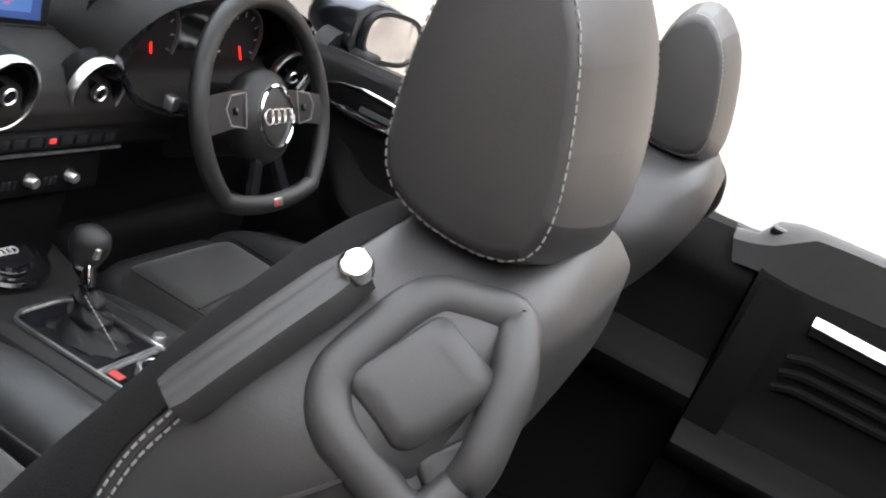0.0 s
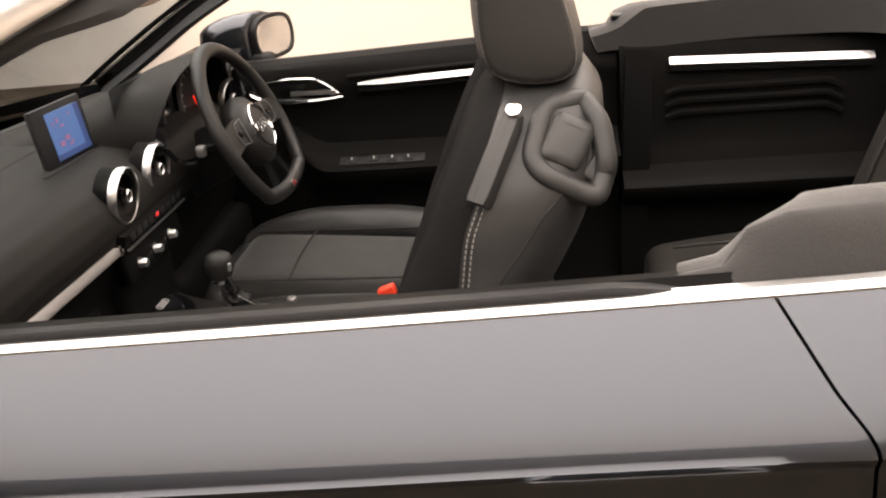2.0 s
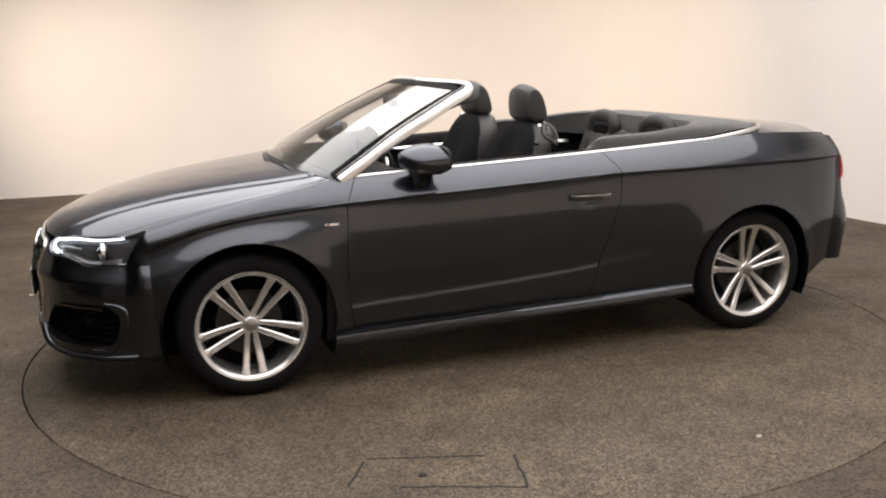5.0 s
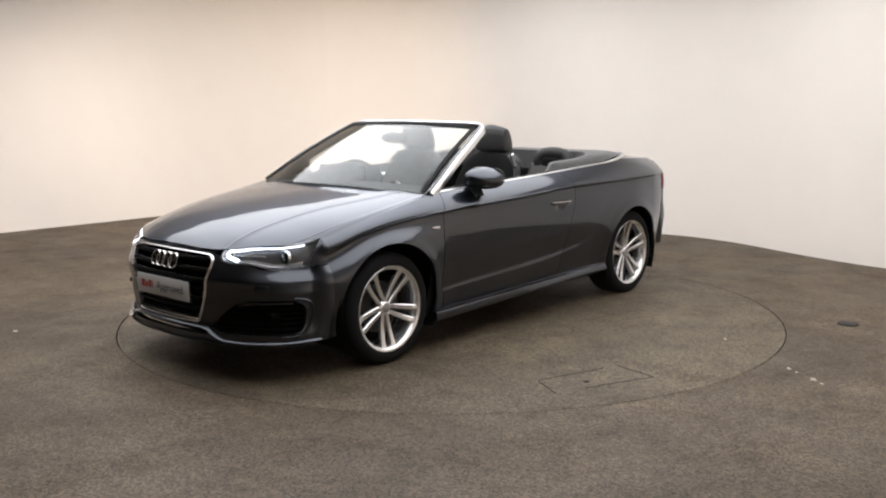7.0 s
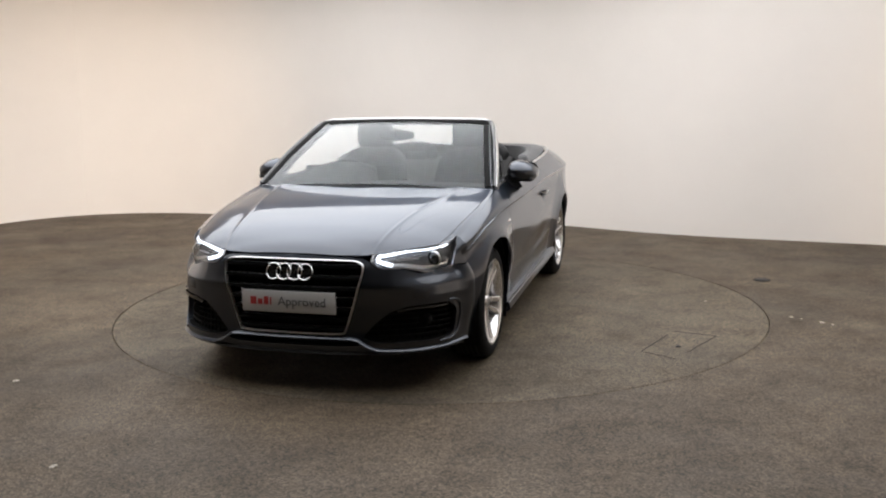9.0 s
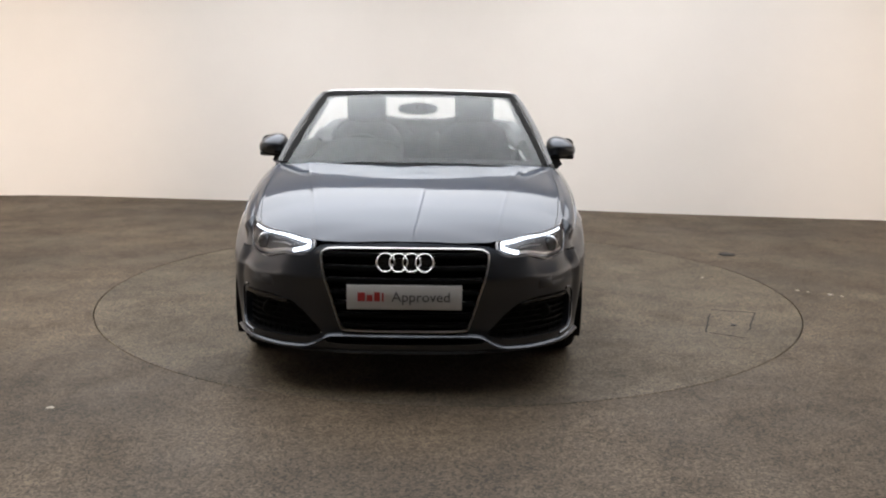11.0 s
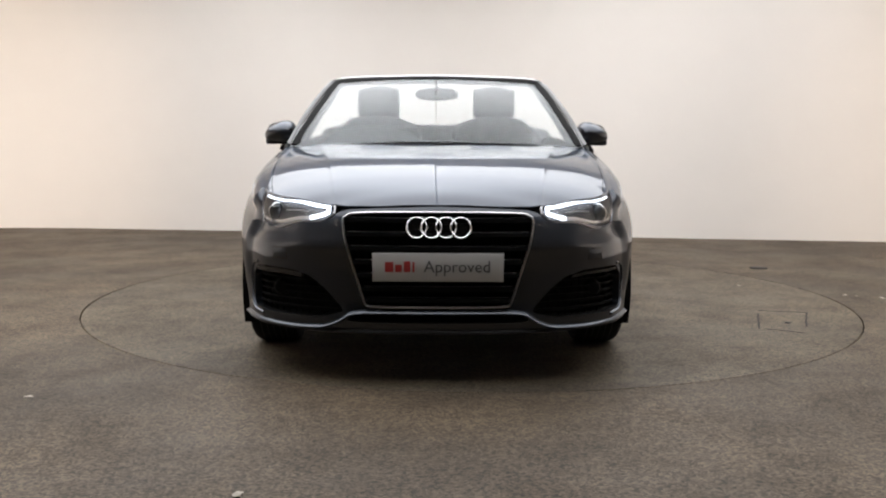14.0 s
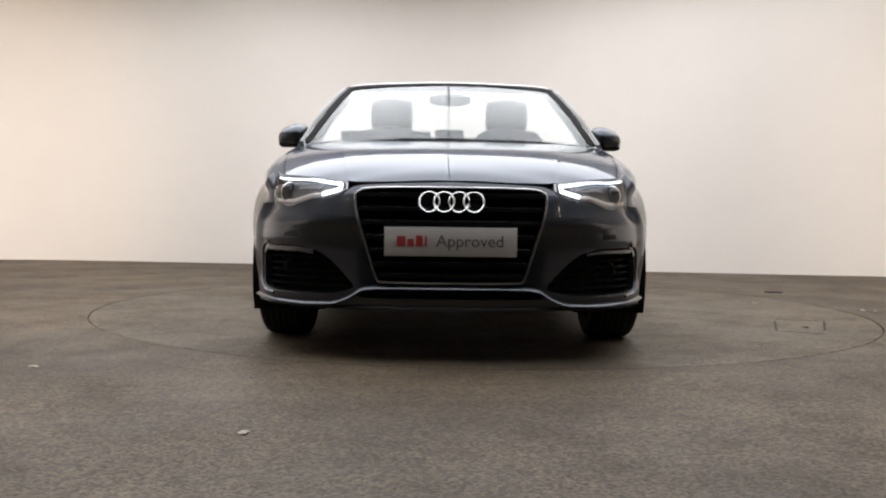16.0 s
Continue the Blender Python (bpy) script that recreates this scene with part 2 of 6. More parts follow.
M_FLOOR = floor_material()
M_TABLE = floor_material("speckled_turntable", 1.24, 3.0, 1.05)
M_WALL = material("white_painted_plaster", (0.797, 0.746, 0.69), 0.7, grain=0.02, scale=3, bump=0.04, bump_scale=60)
M_DARKWALL = material("charcoal_cloth", (0.022, 0.021, 0.021), 0.85, grain=0.1, scale=30)
M_CEIL = material("white_ceiling_paint", (0.8, 0.79, 0.77), 0.8, grain=0.02, scale=3)
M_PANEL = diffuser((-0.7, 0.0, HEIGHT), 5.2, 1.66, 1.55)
M_FRAMEWHITE = material("white_frame_paint", (0.8, 0.79, 0.77), 0.5)
M_UPLIGHT = glowing("warm_lamp_lens", (1.0, 0.82, 0.58), 25.0)
M_BLACK = material("matt_black_plastic", (0.010, 0.010, 0.011), 0.55, spec=0.3, bump=0.1, bump_scale=600)
# near-black plastic, also painted on where recesses lie in shade
M_VOID = material("black_plastic_and_shade", (0.002, 0.002, 0.002), 0.7, spec=0.12)
M_GAP = material("dark_joint", (0.015, 0.014, 0.013), 0.9)

# ---------- the room ----------
TT = Vector((0.20, -0.04, 0.0))
TR = 2.25


def outline():
    """The room's plan as four runs of points: straight walls, wide rounded corners, the back wall slightly bowed."""
    corners = [((-6.3, 4.72), 2.6), ((6.6, 3.02), 1.7), ((6.6, -9.2), 1.5), ((-6.3, -9.2), 1.5)]
    k = len(corners)
    arcs = []
    for i in range(k):
        p0, (p1, r), p2 = Vector(corners[i - 1][0]), corners[i], Vector(corners[(i + 1) % k][0])
        p1 = Vector(p1)
        a, b = p1 + (p0 - p1).normalized() * r, p1 + (p2 - p1).normalized() * r
        arcs.append([a * (1 - t) ** 2 + p1 * 2 * t * (1 - t) + b * t * t for t in spaced(0, 1, 13)])
    runs = []
    for i in range(k):
        a, b = arcs[i][6:], arcs[(i + 1) % k][:7]
        mid = [a[-1].lerp(b[0], t) for t in spaced(0, 1, 42)[1:-1]]
        if i == 0:
            mid = [Vector((p.x, p.y + .42 * math.exp(-(p.x / 1.2) ** 2))) for p in mid]
        runs.append(a + mid + b)
    return runs


RUNS = outline()
plan = [p for run in RUNS for p in run[:-1]]


def walls():
    cen = Vector((0, -2))
    for name, run in zip(("wall_north", "wall_east", "wall_south", "wall_west"), RUNS):
        bm = bmesh.new()
        lo, hi, lo2, hi2 = [], [], [], []
        for p in run:
            q = p + (p - cen).normalized() * 0.2
            lo.append(bm.verts.new((*p, -0.05)))
            hi.append(bm.verts.new((*p, HEIGHT)))
            lo2.append(bm.verts.new((*q, -0.05)))
            hi2.append(bm.verts.new((*q, HEIGHT)))
        for i in range(len(run) - 1):
            bm.faces.new((lo[i], lo[i + 1], hi[i + 1], hi[i]))
            bm.faces.new((lo2[i], hi2[i], hi2[i + 1], lo2[i + 1]))
            bm.faces.new((hi[i], hi[i + 1], hi2[i + 1], hi2[i]))
            bm.faces.new((lo[i], lo2[i], lo2[i + 1], lo[i + 1]))
        bm.faces.new((lo[0], hi[0], hi2[0], lo2[0]))
        bm.faces.new((lo[-1], lo2[-1], hi2[-1], hi[-1]))
        bmesh.ops.recalc_face_normals(bm, faces=bm.faces[:])
        ob = finish(name, bm, M_WALL, angle=50)
        tagged(ob, "seamless white painted studio wall with rounded corners", "wall", kind="structure")


walls()


def curtain(a, b, mat, shade):
    """A pleated cloth added out of view inside a wall, to darken reflections."""
    a, b = Vector(a), Vector(b)
    d = (b - a).normalized()
    n = Vector((-d.y, d.x))
    ln = (b - a).length
    k = int(ln / .05)
    bm = bmesh.new()
    rows = []
    for z in (.02, .8, 1.6, 2.4, HEIGHT - .08):
        row = []
        for i in range(k + 1):
            p = a + d * (ln * i / k) + n * (.045 * math.sin(i * .78 + .4 * math.sin(i * .13)) * (1 - .12 * z))
            row.append(bm.verts.new((p.x, p.y, z)))
        rows.append(row)
    for p, q in zip(rows, rows[1:]):
        for i in range(k):
            bm.faces.new((p[i], p[i + 1], q[i + 1], q[i]))
    bmesh.ops.solidify(bm, geom=bm.faces[:], thickness=.004)
    e = new("unseen_dark_curtain")
    part("cloth", bm, mat, e, "pleated " + shade + " cloth", 60)
    part("rail", tube([Vector((a.x, a.y, HEIGHT - .06)), Vector((b.x, b.y, HEIGHT - .06))], .014, 10), M_BLACK, e, "black curtain rail")
    tagged(e, "pleated " + shade + " curtain added out of view along the wall to darken reflections", "curtain", "studio curtains")


# unseen backdrop, added so the car's nose reflects a dark space
curtain((-4.7, -9.05), (5.0, -9.05), M_DARKWALL, "charcoal")


def ground():
    bm = bmesh.new()
    rings = []
    for r in (TR + 0.006, TR + 0.3, 3.5, 6.0, 14.0):
        rings.append([bm.verts.new((TT.x + r * math.cos(2 * math.pi * i / 128), TT.y + r * math.sin(2 * math.pi * i / 128), 0)) for i in range(128)])
    low = [bm.verts.new((v.co.x, v.co.y, -0.03)) for v in rings[0]]
    rings.insert(0, low)
    for a, b in zip(rings, rings[1:]):
        for i in range(128):
            bm.faces.new((a[i], b[i], b[(i + 1) % 128], a[(i + 1) % 128]))
    bmesh.ops.recalc_face_normals(bm, faces=bm.faces[:])
    tagged(finish("floor", bm, M_FLOOR), "brown-grey speckled resin studio floor with worn patches", "floor", kind="structure")
    bm = lathe([(0.0, -0.03), (TR + 0.2, -0.031)], 96, "z", m=Matrix.Translation(TT))
    tagged(finish("floor_recess", bm, M_GAP), "dark recess below the turntable joint", "floor", kind="structure")
    bm = lathe([(0.0, 0.0), (0.6, 0.0), (1.2, 0.0), (TR - 0.004, 0.0), (TR, -0.004), (TR, -0.028), (0.0, -0.028)], 128, "z", m=Matrix.Translation(TT))
    tagged(finish("turntable", bm, M_TABLE), "round speckled turntable flush with the studio floor", "turntable", kind="structure")


ground()
bm = bmesh.new()
top = [bm.verts.new((*(p + (p - Vector((0, -2))).normalized() * 0.1), HEIGHT + 0.002)) for p in plan]
bm.faces.new(top)
r = bmesh.ops.extrude_face_region(bm, geom=bm.faces[:])
for v in r["geom"]:
    if isinstance(v, bmesh.types.BMVert):
        v.co.z += 0.2
bmesh.ops.recalc_face_normals(bm, faces=bm.faces[:])
tagged(finish("ceiling", bm, M_CEIL), "plain white studio ceiling", "ceiling", kind="structure")


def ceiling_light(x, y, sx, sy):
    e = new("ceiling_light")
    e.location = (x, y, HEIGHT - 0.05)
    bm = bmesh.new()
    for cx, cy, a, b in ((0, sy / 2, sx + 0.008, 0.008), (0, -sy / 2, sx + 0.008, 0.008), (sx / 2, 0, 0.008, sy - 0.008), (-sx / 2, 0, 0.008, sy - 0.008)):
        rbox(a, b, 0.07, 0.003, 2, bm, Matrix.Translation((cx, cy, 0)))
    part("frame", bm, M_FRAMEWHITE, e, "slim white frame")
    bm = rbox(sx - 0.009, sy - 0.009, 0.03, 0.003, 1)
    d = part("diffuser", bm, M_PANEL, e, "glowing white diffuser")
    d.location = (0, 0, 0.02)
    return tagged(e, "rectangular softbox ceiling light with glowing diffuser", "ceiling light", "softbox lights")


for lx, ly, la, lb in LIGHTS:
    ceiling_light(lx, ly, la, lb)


def wall_washer(place, aim, power):
    e = new("added_ceiling_spot")
    e.location = place
    part("mount", lathe([(0.0, .07), (.05, .07), (.055, .06), (.05, .05), (.012, .048), (.012, .0), (0.0, .0)], 24, "z"), M_FRAMEWHITE, e, "white round mount")
    m = (Vector(aim) - Vector(place)).to_track_quat("Z", "Y").to_matrix().to_4x4()
    part("housing", lathe([(0.0, -.09), (.045, -.09), (.055, -.07), (.06, .05), (.056, .055), (.052, .03)], 28, "z", m=m), M_FRAMEWHITE, e, "white lamp housing")
    part("lens", lathe([(0.0, .032), (.03, .031), (.053, .03)], 28, "z", m=m), M_UPLIGHT, e, "glowing warm lens")
    la = bpy.data.lights.new("spot_lamp", "SPOT")
    la.energy, la.color, la.spot_size, la.spot_blend, la.shadow_soft_size = power, (1.0, .83, .66), radians(44), 1.0, .06
    lo = new("spot_lamp", la)
    lo.parent = e
    lo.matrix_local = m @ Matrix.Translation((0, 0, .08)) @ Matrix.Rotation(math.pi, 4, "X")
    return tagged(e, "added white ceiling spot, standing in for unseen lamps that warm the wall", "spotlight", "wall washing spots")


# the east spot is added only to brighten reflections in the paintwork
for place, aim, power in WASHERS:
    wall_washer(place, aim, power)


def hatch():
    e = new("floor_hatch")
    bm = bmesh.new()
    c = [Vector((1.68, -1.02, 0)), Vector((1.85, -0.50, 0)), Vector((2.11, -0.56, 0)), Vector((1.88, -1.14, 0))]
    for a, b, k in ((c[0], c[1], 0.8), (c[1], c[2], 1.0), (c[2], c[3], 0.7), (c[3], c[0], 0.9)):
        n = 9
        pts = [a.lerp(b, k * i / (n - 1)) + Vector((random.uniform(-.004, .004), random.uniform(-.004, .004), 0.0005)) for i in range(n)]
        sweep(pts, [(-0.005, 0), (0.005, 0), (0.003, 0.0015), (-0.003, 0.0015)], bm=bm)
    part("joint", bm, M_GAP, e, "dark worn joint")
    bm = lathe([(0.0, 0.006), (0.014, 0.005), (0.018, 0.0)], 14, "z", m=Matrix.Translation((1.888, -0.867, 0)))
    part("bolt", bm, M_BLACK, e)
    tagged(e, "worn rectangular access hatch outlined in the turntable", "hatch")


hatch()


def debris(x, y, s, mat, label):
    bm = bmesh.new()
    bmesh.ops.create_icosphere(bm, subdivisions=2, radius=s)
    for v in bm.verts:
        v.co += v.co * noise.noise(v.co * 60 / (s / .02) + Vector((x, y, 0))) * 0.9
        v.co.z = max(0, v.co.z * 0.35 + s * 0.2)
    ob = finish("floor_debris", bm, mat)
    ob.location = (x, y, 0)
    tagged(ob, label, "debris", "bits on the floor")


M_CHIP = material("pale_paper_scrap", (0.4, 0.36, 0.3), 0.8, grain=0.1)
for px, py, s in ((-1.53, -2.37, 0.014), (-0.55, -3.34, 0.015), (2.6, 0.06, 0.013), (2.78, -0.06, 0.017), (2.84, -0.1, 0.010), (2.05, 0.44, 0.010), (2.66, 0.02, 0.008)):
    debris(px, py, s, M_CHIP, "small pale scrap lying on the floor")


def floor_drain(x, y):
    e = new("floor_socket")
    e.location = (x, y, 0)
    bm = lathe([(0.0, 0.012), (0.03, 0.012), (0.052, 0.006), (0.056, 0.0)], 28, "z")
    part("cover", bm, M_BLACK, e, "dark domed cover")
    bm = lathe([(0.052, 0.007), (0.064, 0.007), (0.067, 0.0)], 28, "z")
    part("ring", bm, M_GAP, e)
    tagged(e, "dark round floor socket cover beside the turntable", "floor socket")


floor_drain(2.49, 1.33)

# ---------- car materials ----------
def paint():
    m = material("dark_grey_metallic_paint", (0.038, 0.043, 0.053), 0.33, 1.0, coat=0.95)
    m.node_tree.nodes["Principled BSDF"].inputs["Coat Roughness"].default_value = 0.035
    nt = m.node_tree
    b = nt.nodes["Principled BSDF"]
    b.inputs["Specular Tint"].default_value = (0.60, 0.65, 0.74, 1)
    v = nt.nodes.new("ShaderNodeTexVoronoi")
    v.inputs["Scale"].default_value = 1800
    co = nt.nodes.new("ShaderNodeTexCoord")
    r = nt.nodes.new("ShaderNodeMapRange")
    r.inputs[3].default_value, r.inputs[4].default_value = 0.28, 0.42
    nt.links.new(co.outputs["Object"], v.inputs["Vector"])
    nt.links.new(v.outputs["Color"], r.inputs[0])
    nt.links.new(r.outputs[0], b.inputs["Roughness"])
    return m


M_PAINT = paint()
M_CHROME = material("polished_chrome", (0.86, 0.86, 0.86), 0.08, 1.0)
M_SATIN = material("satin_aluminium", (0.8, 0.8, 0.8), 0.28, 1.0, grain=0.03, scale=200)
M_GLOSS = material("gloss_black_plastic", (0.008, 0.008, 0.009), 0.12, coat=0.5)
M_RUBBER = material("tyre_rubber", (0.007, 0.007, 0.0075), 0.85, spec=0.16, grain=0.15, scale=60, bump=0.2, bump_scale=300)
M_ALLOY = material("silver_alloy", (0.72, 0.72, 0.73), 0.24, 0.9, coat=0.6, grain=0.03, scale=60)
M_ALLOYD = material("shaded_grey_alloy_paint", (0.3, 0.3, 0.31), 0.3, 0.85, coat=0.5)
M_GLASS = clear("windscreen_glass", (0.84, 0.90, 0.92), ior=1.23)
M_LENS = clear("clear_lamp_lens", (0.97, 0.98, 1.0), ior=1.18)
M_LAMPHOUSE = material("grey_lamp_housing", (0.10, 0.10, 0.102), 0.3, 0.5)
M_DRL = glowing("daytime_running_light", (0.86, 0.92, 1.0), 2.6)
M_RED = material("red_lamp_plastic", (0.35, 0.01, 0.012), 0.15, coat=0.6)
M_TRIM = material("brushed_dash_aluminium", (0.22, 0.21, 0.205), 0.45, 1.0, grain=0.05, scale=200)
M_PILLAR = material("grey_pillar_trim", (0.05, 0.05, 0.052), 0.6, spec=0.3, bump=0.1, bump_scale=500)
M_MIRROR = material("mirror_glass", (0.92, 0.92, 0.92), 0.02, 1.0)
M_PLATE = material("white_plate_plastic", (0.43, 0.425, 0.41), 0.4, grain=0.03)
M_REDINK = material("red_print", (0.30, 0.025, 0.025), 0.5)
M_INK = material("dark_grey_print", (0.06, 0.06, 0.065), 0.5)
M_STEEL = material("brake_disc_steel", (0.05, 0.048, 0.046), 0.6, 1.0, grain=0.1, scale=80)

car = new("convertible_car")
tagged(car, "dark grey metallic two-door convertible with its roof down on a turntable", "car")

# ---------- lines of the body (front towards -y) ----------
z_crease = pchip([(-2.0, .60), (-1.75, .668), (-1.62, .712), (-1.45, .764), (-1.15, .810), (-.85, .833), (-.4, .85), (0, .866), (.49, .885), (1.03, .888), (1.5, .892), (2.2, .89)])
x_crease = pchip([(-1.95, .70), (-1.85, .745), (-1.75, .787), (-1.6, .824), (-1.3, .852), (-.9, .875), (-.4, .884), (0, .886), (.5, .888), (1.3, .892), (1.6, .876), (1.75, .848), (1.87, .803), (1.97, .735)])
z_belt = pchip([(-1.9, .70), (-1.725, .738), (-1.5, .803), (-1.3, .848), (-1.0, .905), (-.87, .928), (-.78, .936), (-.2, .956), (.42, .981), (1.06, 1.012), (1.4, 1.025), (1.7, 1.015), (2.1, .985)])
x_belt = pchip([(-1.9, .74), (-1.725, .770), (-1.5, .787), (-1.3, .792), (-1.0, .787), (-.87, .777), (-.2, .774), (.42, .774), (1.08, .768), (1.4, .752), (1.7, .71), (1.95, .64)])
z_low = pchip([(-1.0, .35), (-.87, .358), (.28, .425), (.74, .49), (.95, .52)])
WHEEL_Y = 1.2975
ARCH = {-1: .376, 1: .358}


flank = pchip([(0, 0), (.014, -.009), (.04, -.0095), (.17, -.0055), (.30, -.0085), (.43, -.024), (.62, -.052)])


def side_x(y, z):
    zc, xc = z_crease(y), x_crease(y)
    if z >= zc:
        zb, xb = z_belt(y), x_belt(y)
        t = (z - zc) / max(1e-4, zb - zc)
        x = xc + (xb - xc) * t + 0.016 * 4 * t * (1 - t)
        return x - 0.002 * (1 - t)
    d = zc - z
    x = xc + flank(d)
    # blister over the front wheel, hollow behind the door handle
    x += .037 * sstep(.014, .12, d) * (1 - .7 * sstep(.24, .42, d)) * math.exp(-((y + 1.3) / .40) ** 2)
    q = ((y - .330) / .056) ** 2 + ((z - .757) / .030) ** 2
    if q < 1:
        x -= .013 * (1 - q)
    x += .032 * sstep(-1.42, -1.70, y) * sstep(.03, .16, d)
    k = sstep(-1.0, -.85, y) * (1 - sstep(.45, .9, y))
    zl = z_low(y)
    x += k * (0.008 * sstep(zl + .016, zl - .020, z) - 0.0045 * sstep(zl + .16, zl + .014, z))
    for s, yc in ((-1, -WHEEL_Y), (1, WHEEL_Y)):
        r = math.hypot(y - yc, z - .318)
        k2 = lerp(.3, 1, sstep(-1.72, -1.5, y))
        x += k2 * 0.012 * math.exp(-((r - ARCH[s] - .003) / .042) ** 2) * sstep(.16, .24, z)
        if z > .2:
            x += k2 * 0.012 * sstep(ARCH[s] + .22, ARCH[s], r)
    return x


def rows_of(n_low, n_up):
    """Row numbers: -1 at the bottom edge, 0 at the crease, 1 at the belt."""
    low = [-1 + i / n_low for i in range(n_low)]
    low += [-0.022, -0.010]
    up = [0.0, 0.02, 0.06] + [i / n_up for i in range(1, n_up + 1) if i / n_up > .08]
    return sorted(low) + up


def side_panel(y0, y1, zb, ny, n_low=34, n_up=12, wells=()):
    def f(s, r):
        yg = lerp(y0(.6), y1(.6), s)
        for _ in range(2):
            z = z_crease(yg) + r * (z_crease(yg) - zb(yg)) if r < 0 else lerp(z_crease(yg), z_belt(yg), r)
            yg = lerp(y0(z), y1(z), s)
        return Vector((side_x(yg, z), yg, z))
    bm = grid(f, spaced(0, 1, ny), rows_of(n_low, n_up))
    for s in wells:
        yc, R = s * WHEEL_Y, ARCH[s]
        poly = [(yc + R * math.cos(a), .318 + R * math.sin(a)) for a in spaced(0, 2 * math.pi, 73)[:-1]]
        cut(bm, poly, (1, 2), lambda y, z, c: Vector((side_x(y, z), y, z)))
        loose = [v for v in bm.verts if not v.link_faces]
        bmesh.ops.delete(bm, geom=loose, context="VERTS")
    face_to(bm, (-3, 0, .5))
    return skirt(bm, 0.018)


def pair(name, make, mat, label="", angle=40):
    """A left and a right part of the car."""
    out = []
    for s in (1, -1):
        bm = make()
        if s < 0:
            mirror_x(bm)
        out.append(part(name, bm, mat, car, label, angle))
    return out


gap_front = pchip([(.2, -.83), (.5, -.865), (.8, -.857), (.835, -.85), (.94, -.795)])
gap_rear = pchip([(.2, .33), (.45, .40), (.534, .426), (.668, .472), (.771, .505), (.886, .503), (.93, .475), (.99, .437), (1.0, .43)])
G = 0.0018
wings = pair("front_wing", lambda: side_panel(lambda z: -1.7015, lambda z: gap_front(z) - G, lambda y: .225, 66, wells=(-1,)), M_PAINT)
doors = pair("door", lambda: side_panel(lambda z: gap_front(z) + G, lambda z: gap_rear(z) - G, lambda y: .262 + .028 * y, 121, 64), M_PAINT)
pair("rear_quarter", lambda: side_panel(lambda z: gap_rear(z) + G, lambda z: 1.87, lambda y: .225 + .085 * sstep(1.62, 1.87, y), 74, wells=(1,)), M_PAINT)
pair("inner_body", lambda: face_to(grid(lambda s, z: Vector((side_x(s, z) - .03, s, z)), spaced(-.96, .93, 24), spaced(.2, .80, 6)), (-3, 0, .5)), M_BLACK)


def sill():
    def sec(y):
        zt = .262 + .028 * y
        k = .55 * sstep(-.5, .9, y)
        return [(.83, zt + .006), (lerp(.868, .850, k), zt + .002), (lerp(.879, .868, k), zt - lerp(.005, .016, k)), (.885, zt - .036), (.884, zt - .044), (.872, zt - .056), (.80, zt - .066)]
    bm = grid(lambda i, y: Vector((sec(y)[i][0], y, sec(y)[i][1])), range(7), spaced(-.932, .93, 40))
    face_to(bm, (0, 0, .3))
    return skirt(bm, .015)


pair("sill_skirt", sill, M_PAINT)


def sill_trim():
    pts = [Vector((.872, y, .262 + .028 * y + .004)) for y in spaced(-.93, .42, 30)]
    return sweep(pts, [(-.004, -.002), (.003, -.002), (.003, .001), (-.004, .0015)])


pair("sill_seal", sill_trim, M_GLOSS)

# ---------- bonnet ----------
y_nose = pchip([(0, -2.128), (.2, -2.12), (.36, -2.092), (.41, -2.068), (.55, -1.982), (.65, -1.897), (.70, -1.828), (.73, -1.765), (.75, -1.7015), (.78, -1.7)])
y_cowl = pchip([(0, -1.03), (.4, -1.0), (.65, -.935), (.785, -.872)])
z_mid = pchip([(-2.13, .708), (-2.08, .743), (-2.0, .777), (-1.85, .825), (-1.6, .877), (-1.3, .917), (-1.0, .95), (-.87, .967)])
z_drop = pchip([(-2.13, .30), (-2.068, .278), (-1.98, .175), (-1.907, .147), (-1.838, .130), (-1.725, .112), (-1.5, .082), (-1.3, .066), (-.87, .039)])
x_ridge = pchip([(-2.1, .405), (-1.6, .48), (-1.0, .588), (-.87, .60)])


def bonnet_z(x, y):
    x = abs(x)
    q = x / x_belt(max(y, -1.725))
    xr = x_ridge(y)
    lift = 0.0026 * math.exp(-((x - xr) / .008) ** 2) + 0.0035 * sstep(xr + .045, xr - .035, x)
    return z_mid(y) - z_drop(y) * (0.5 * q ** 2 + 0.5 * q ** 6) + (lift - 0.003) * sstep(0, .05, .98 - q)


x_gap = pchip([(-1.86, .690), (-1.656, .728), (-1.3, .762), (-.87, .771)])


def bonnet():
    def f(s, t):
        a = abs(s)
        y = lerp(y_nose(a * .69), y_cowl(a * .785), t)
        x = s * x_gap(y)
        return Vector((x, y, bonnet_z(x, y)))
    ts = [0, .004, .012] + spaced(.03, 1, 48)
    bm = grid(f, spaced(-1, 1, 261), ts)
    for f in bm.faces:
        f.normal_update()
        if f.normal.z < 0:
            f.normal_flip()
    return skirt(bm, 0.02)


part("bonnet", bonnet(), M_PAINT, car)


def wing_top():
    """The strip of the wing between the bonnet's edge and the shoulder."""
    def f(u, t):
        y0 = -1.75
        for _ in range(5):
            y0 = min(-1.7015, y_nose(lerp(x_gap(y0) + .0028, x_belt(max(y0, -1.725)), u)))
        y = lerp(y0, -.868, t)
        x = lerp(x_gap(y) + .0028, x_belt(max(y, -1.725)), u)
        return Vector((x, y, lerp(bonnet_z(x, y), z_belt(y), u ** 2)))
    bm = grid(f, spaced(0, 1, 9), spaced(0, 1, 60))
    for q in bm.faces:
        q.normal_update()
        if q.normal.z < 0:
            q.normal_flip()
    return bm


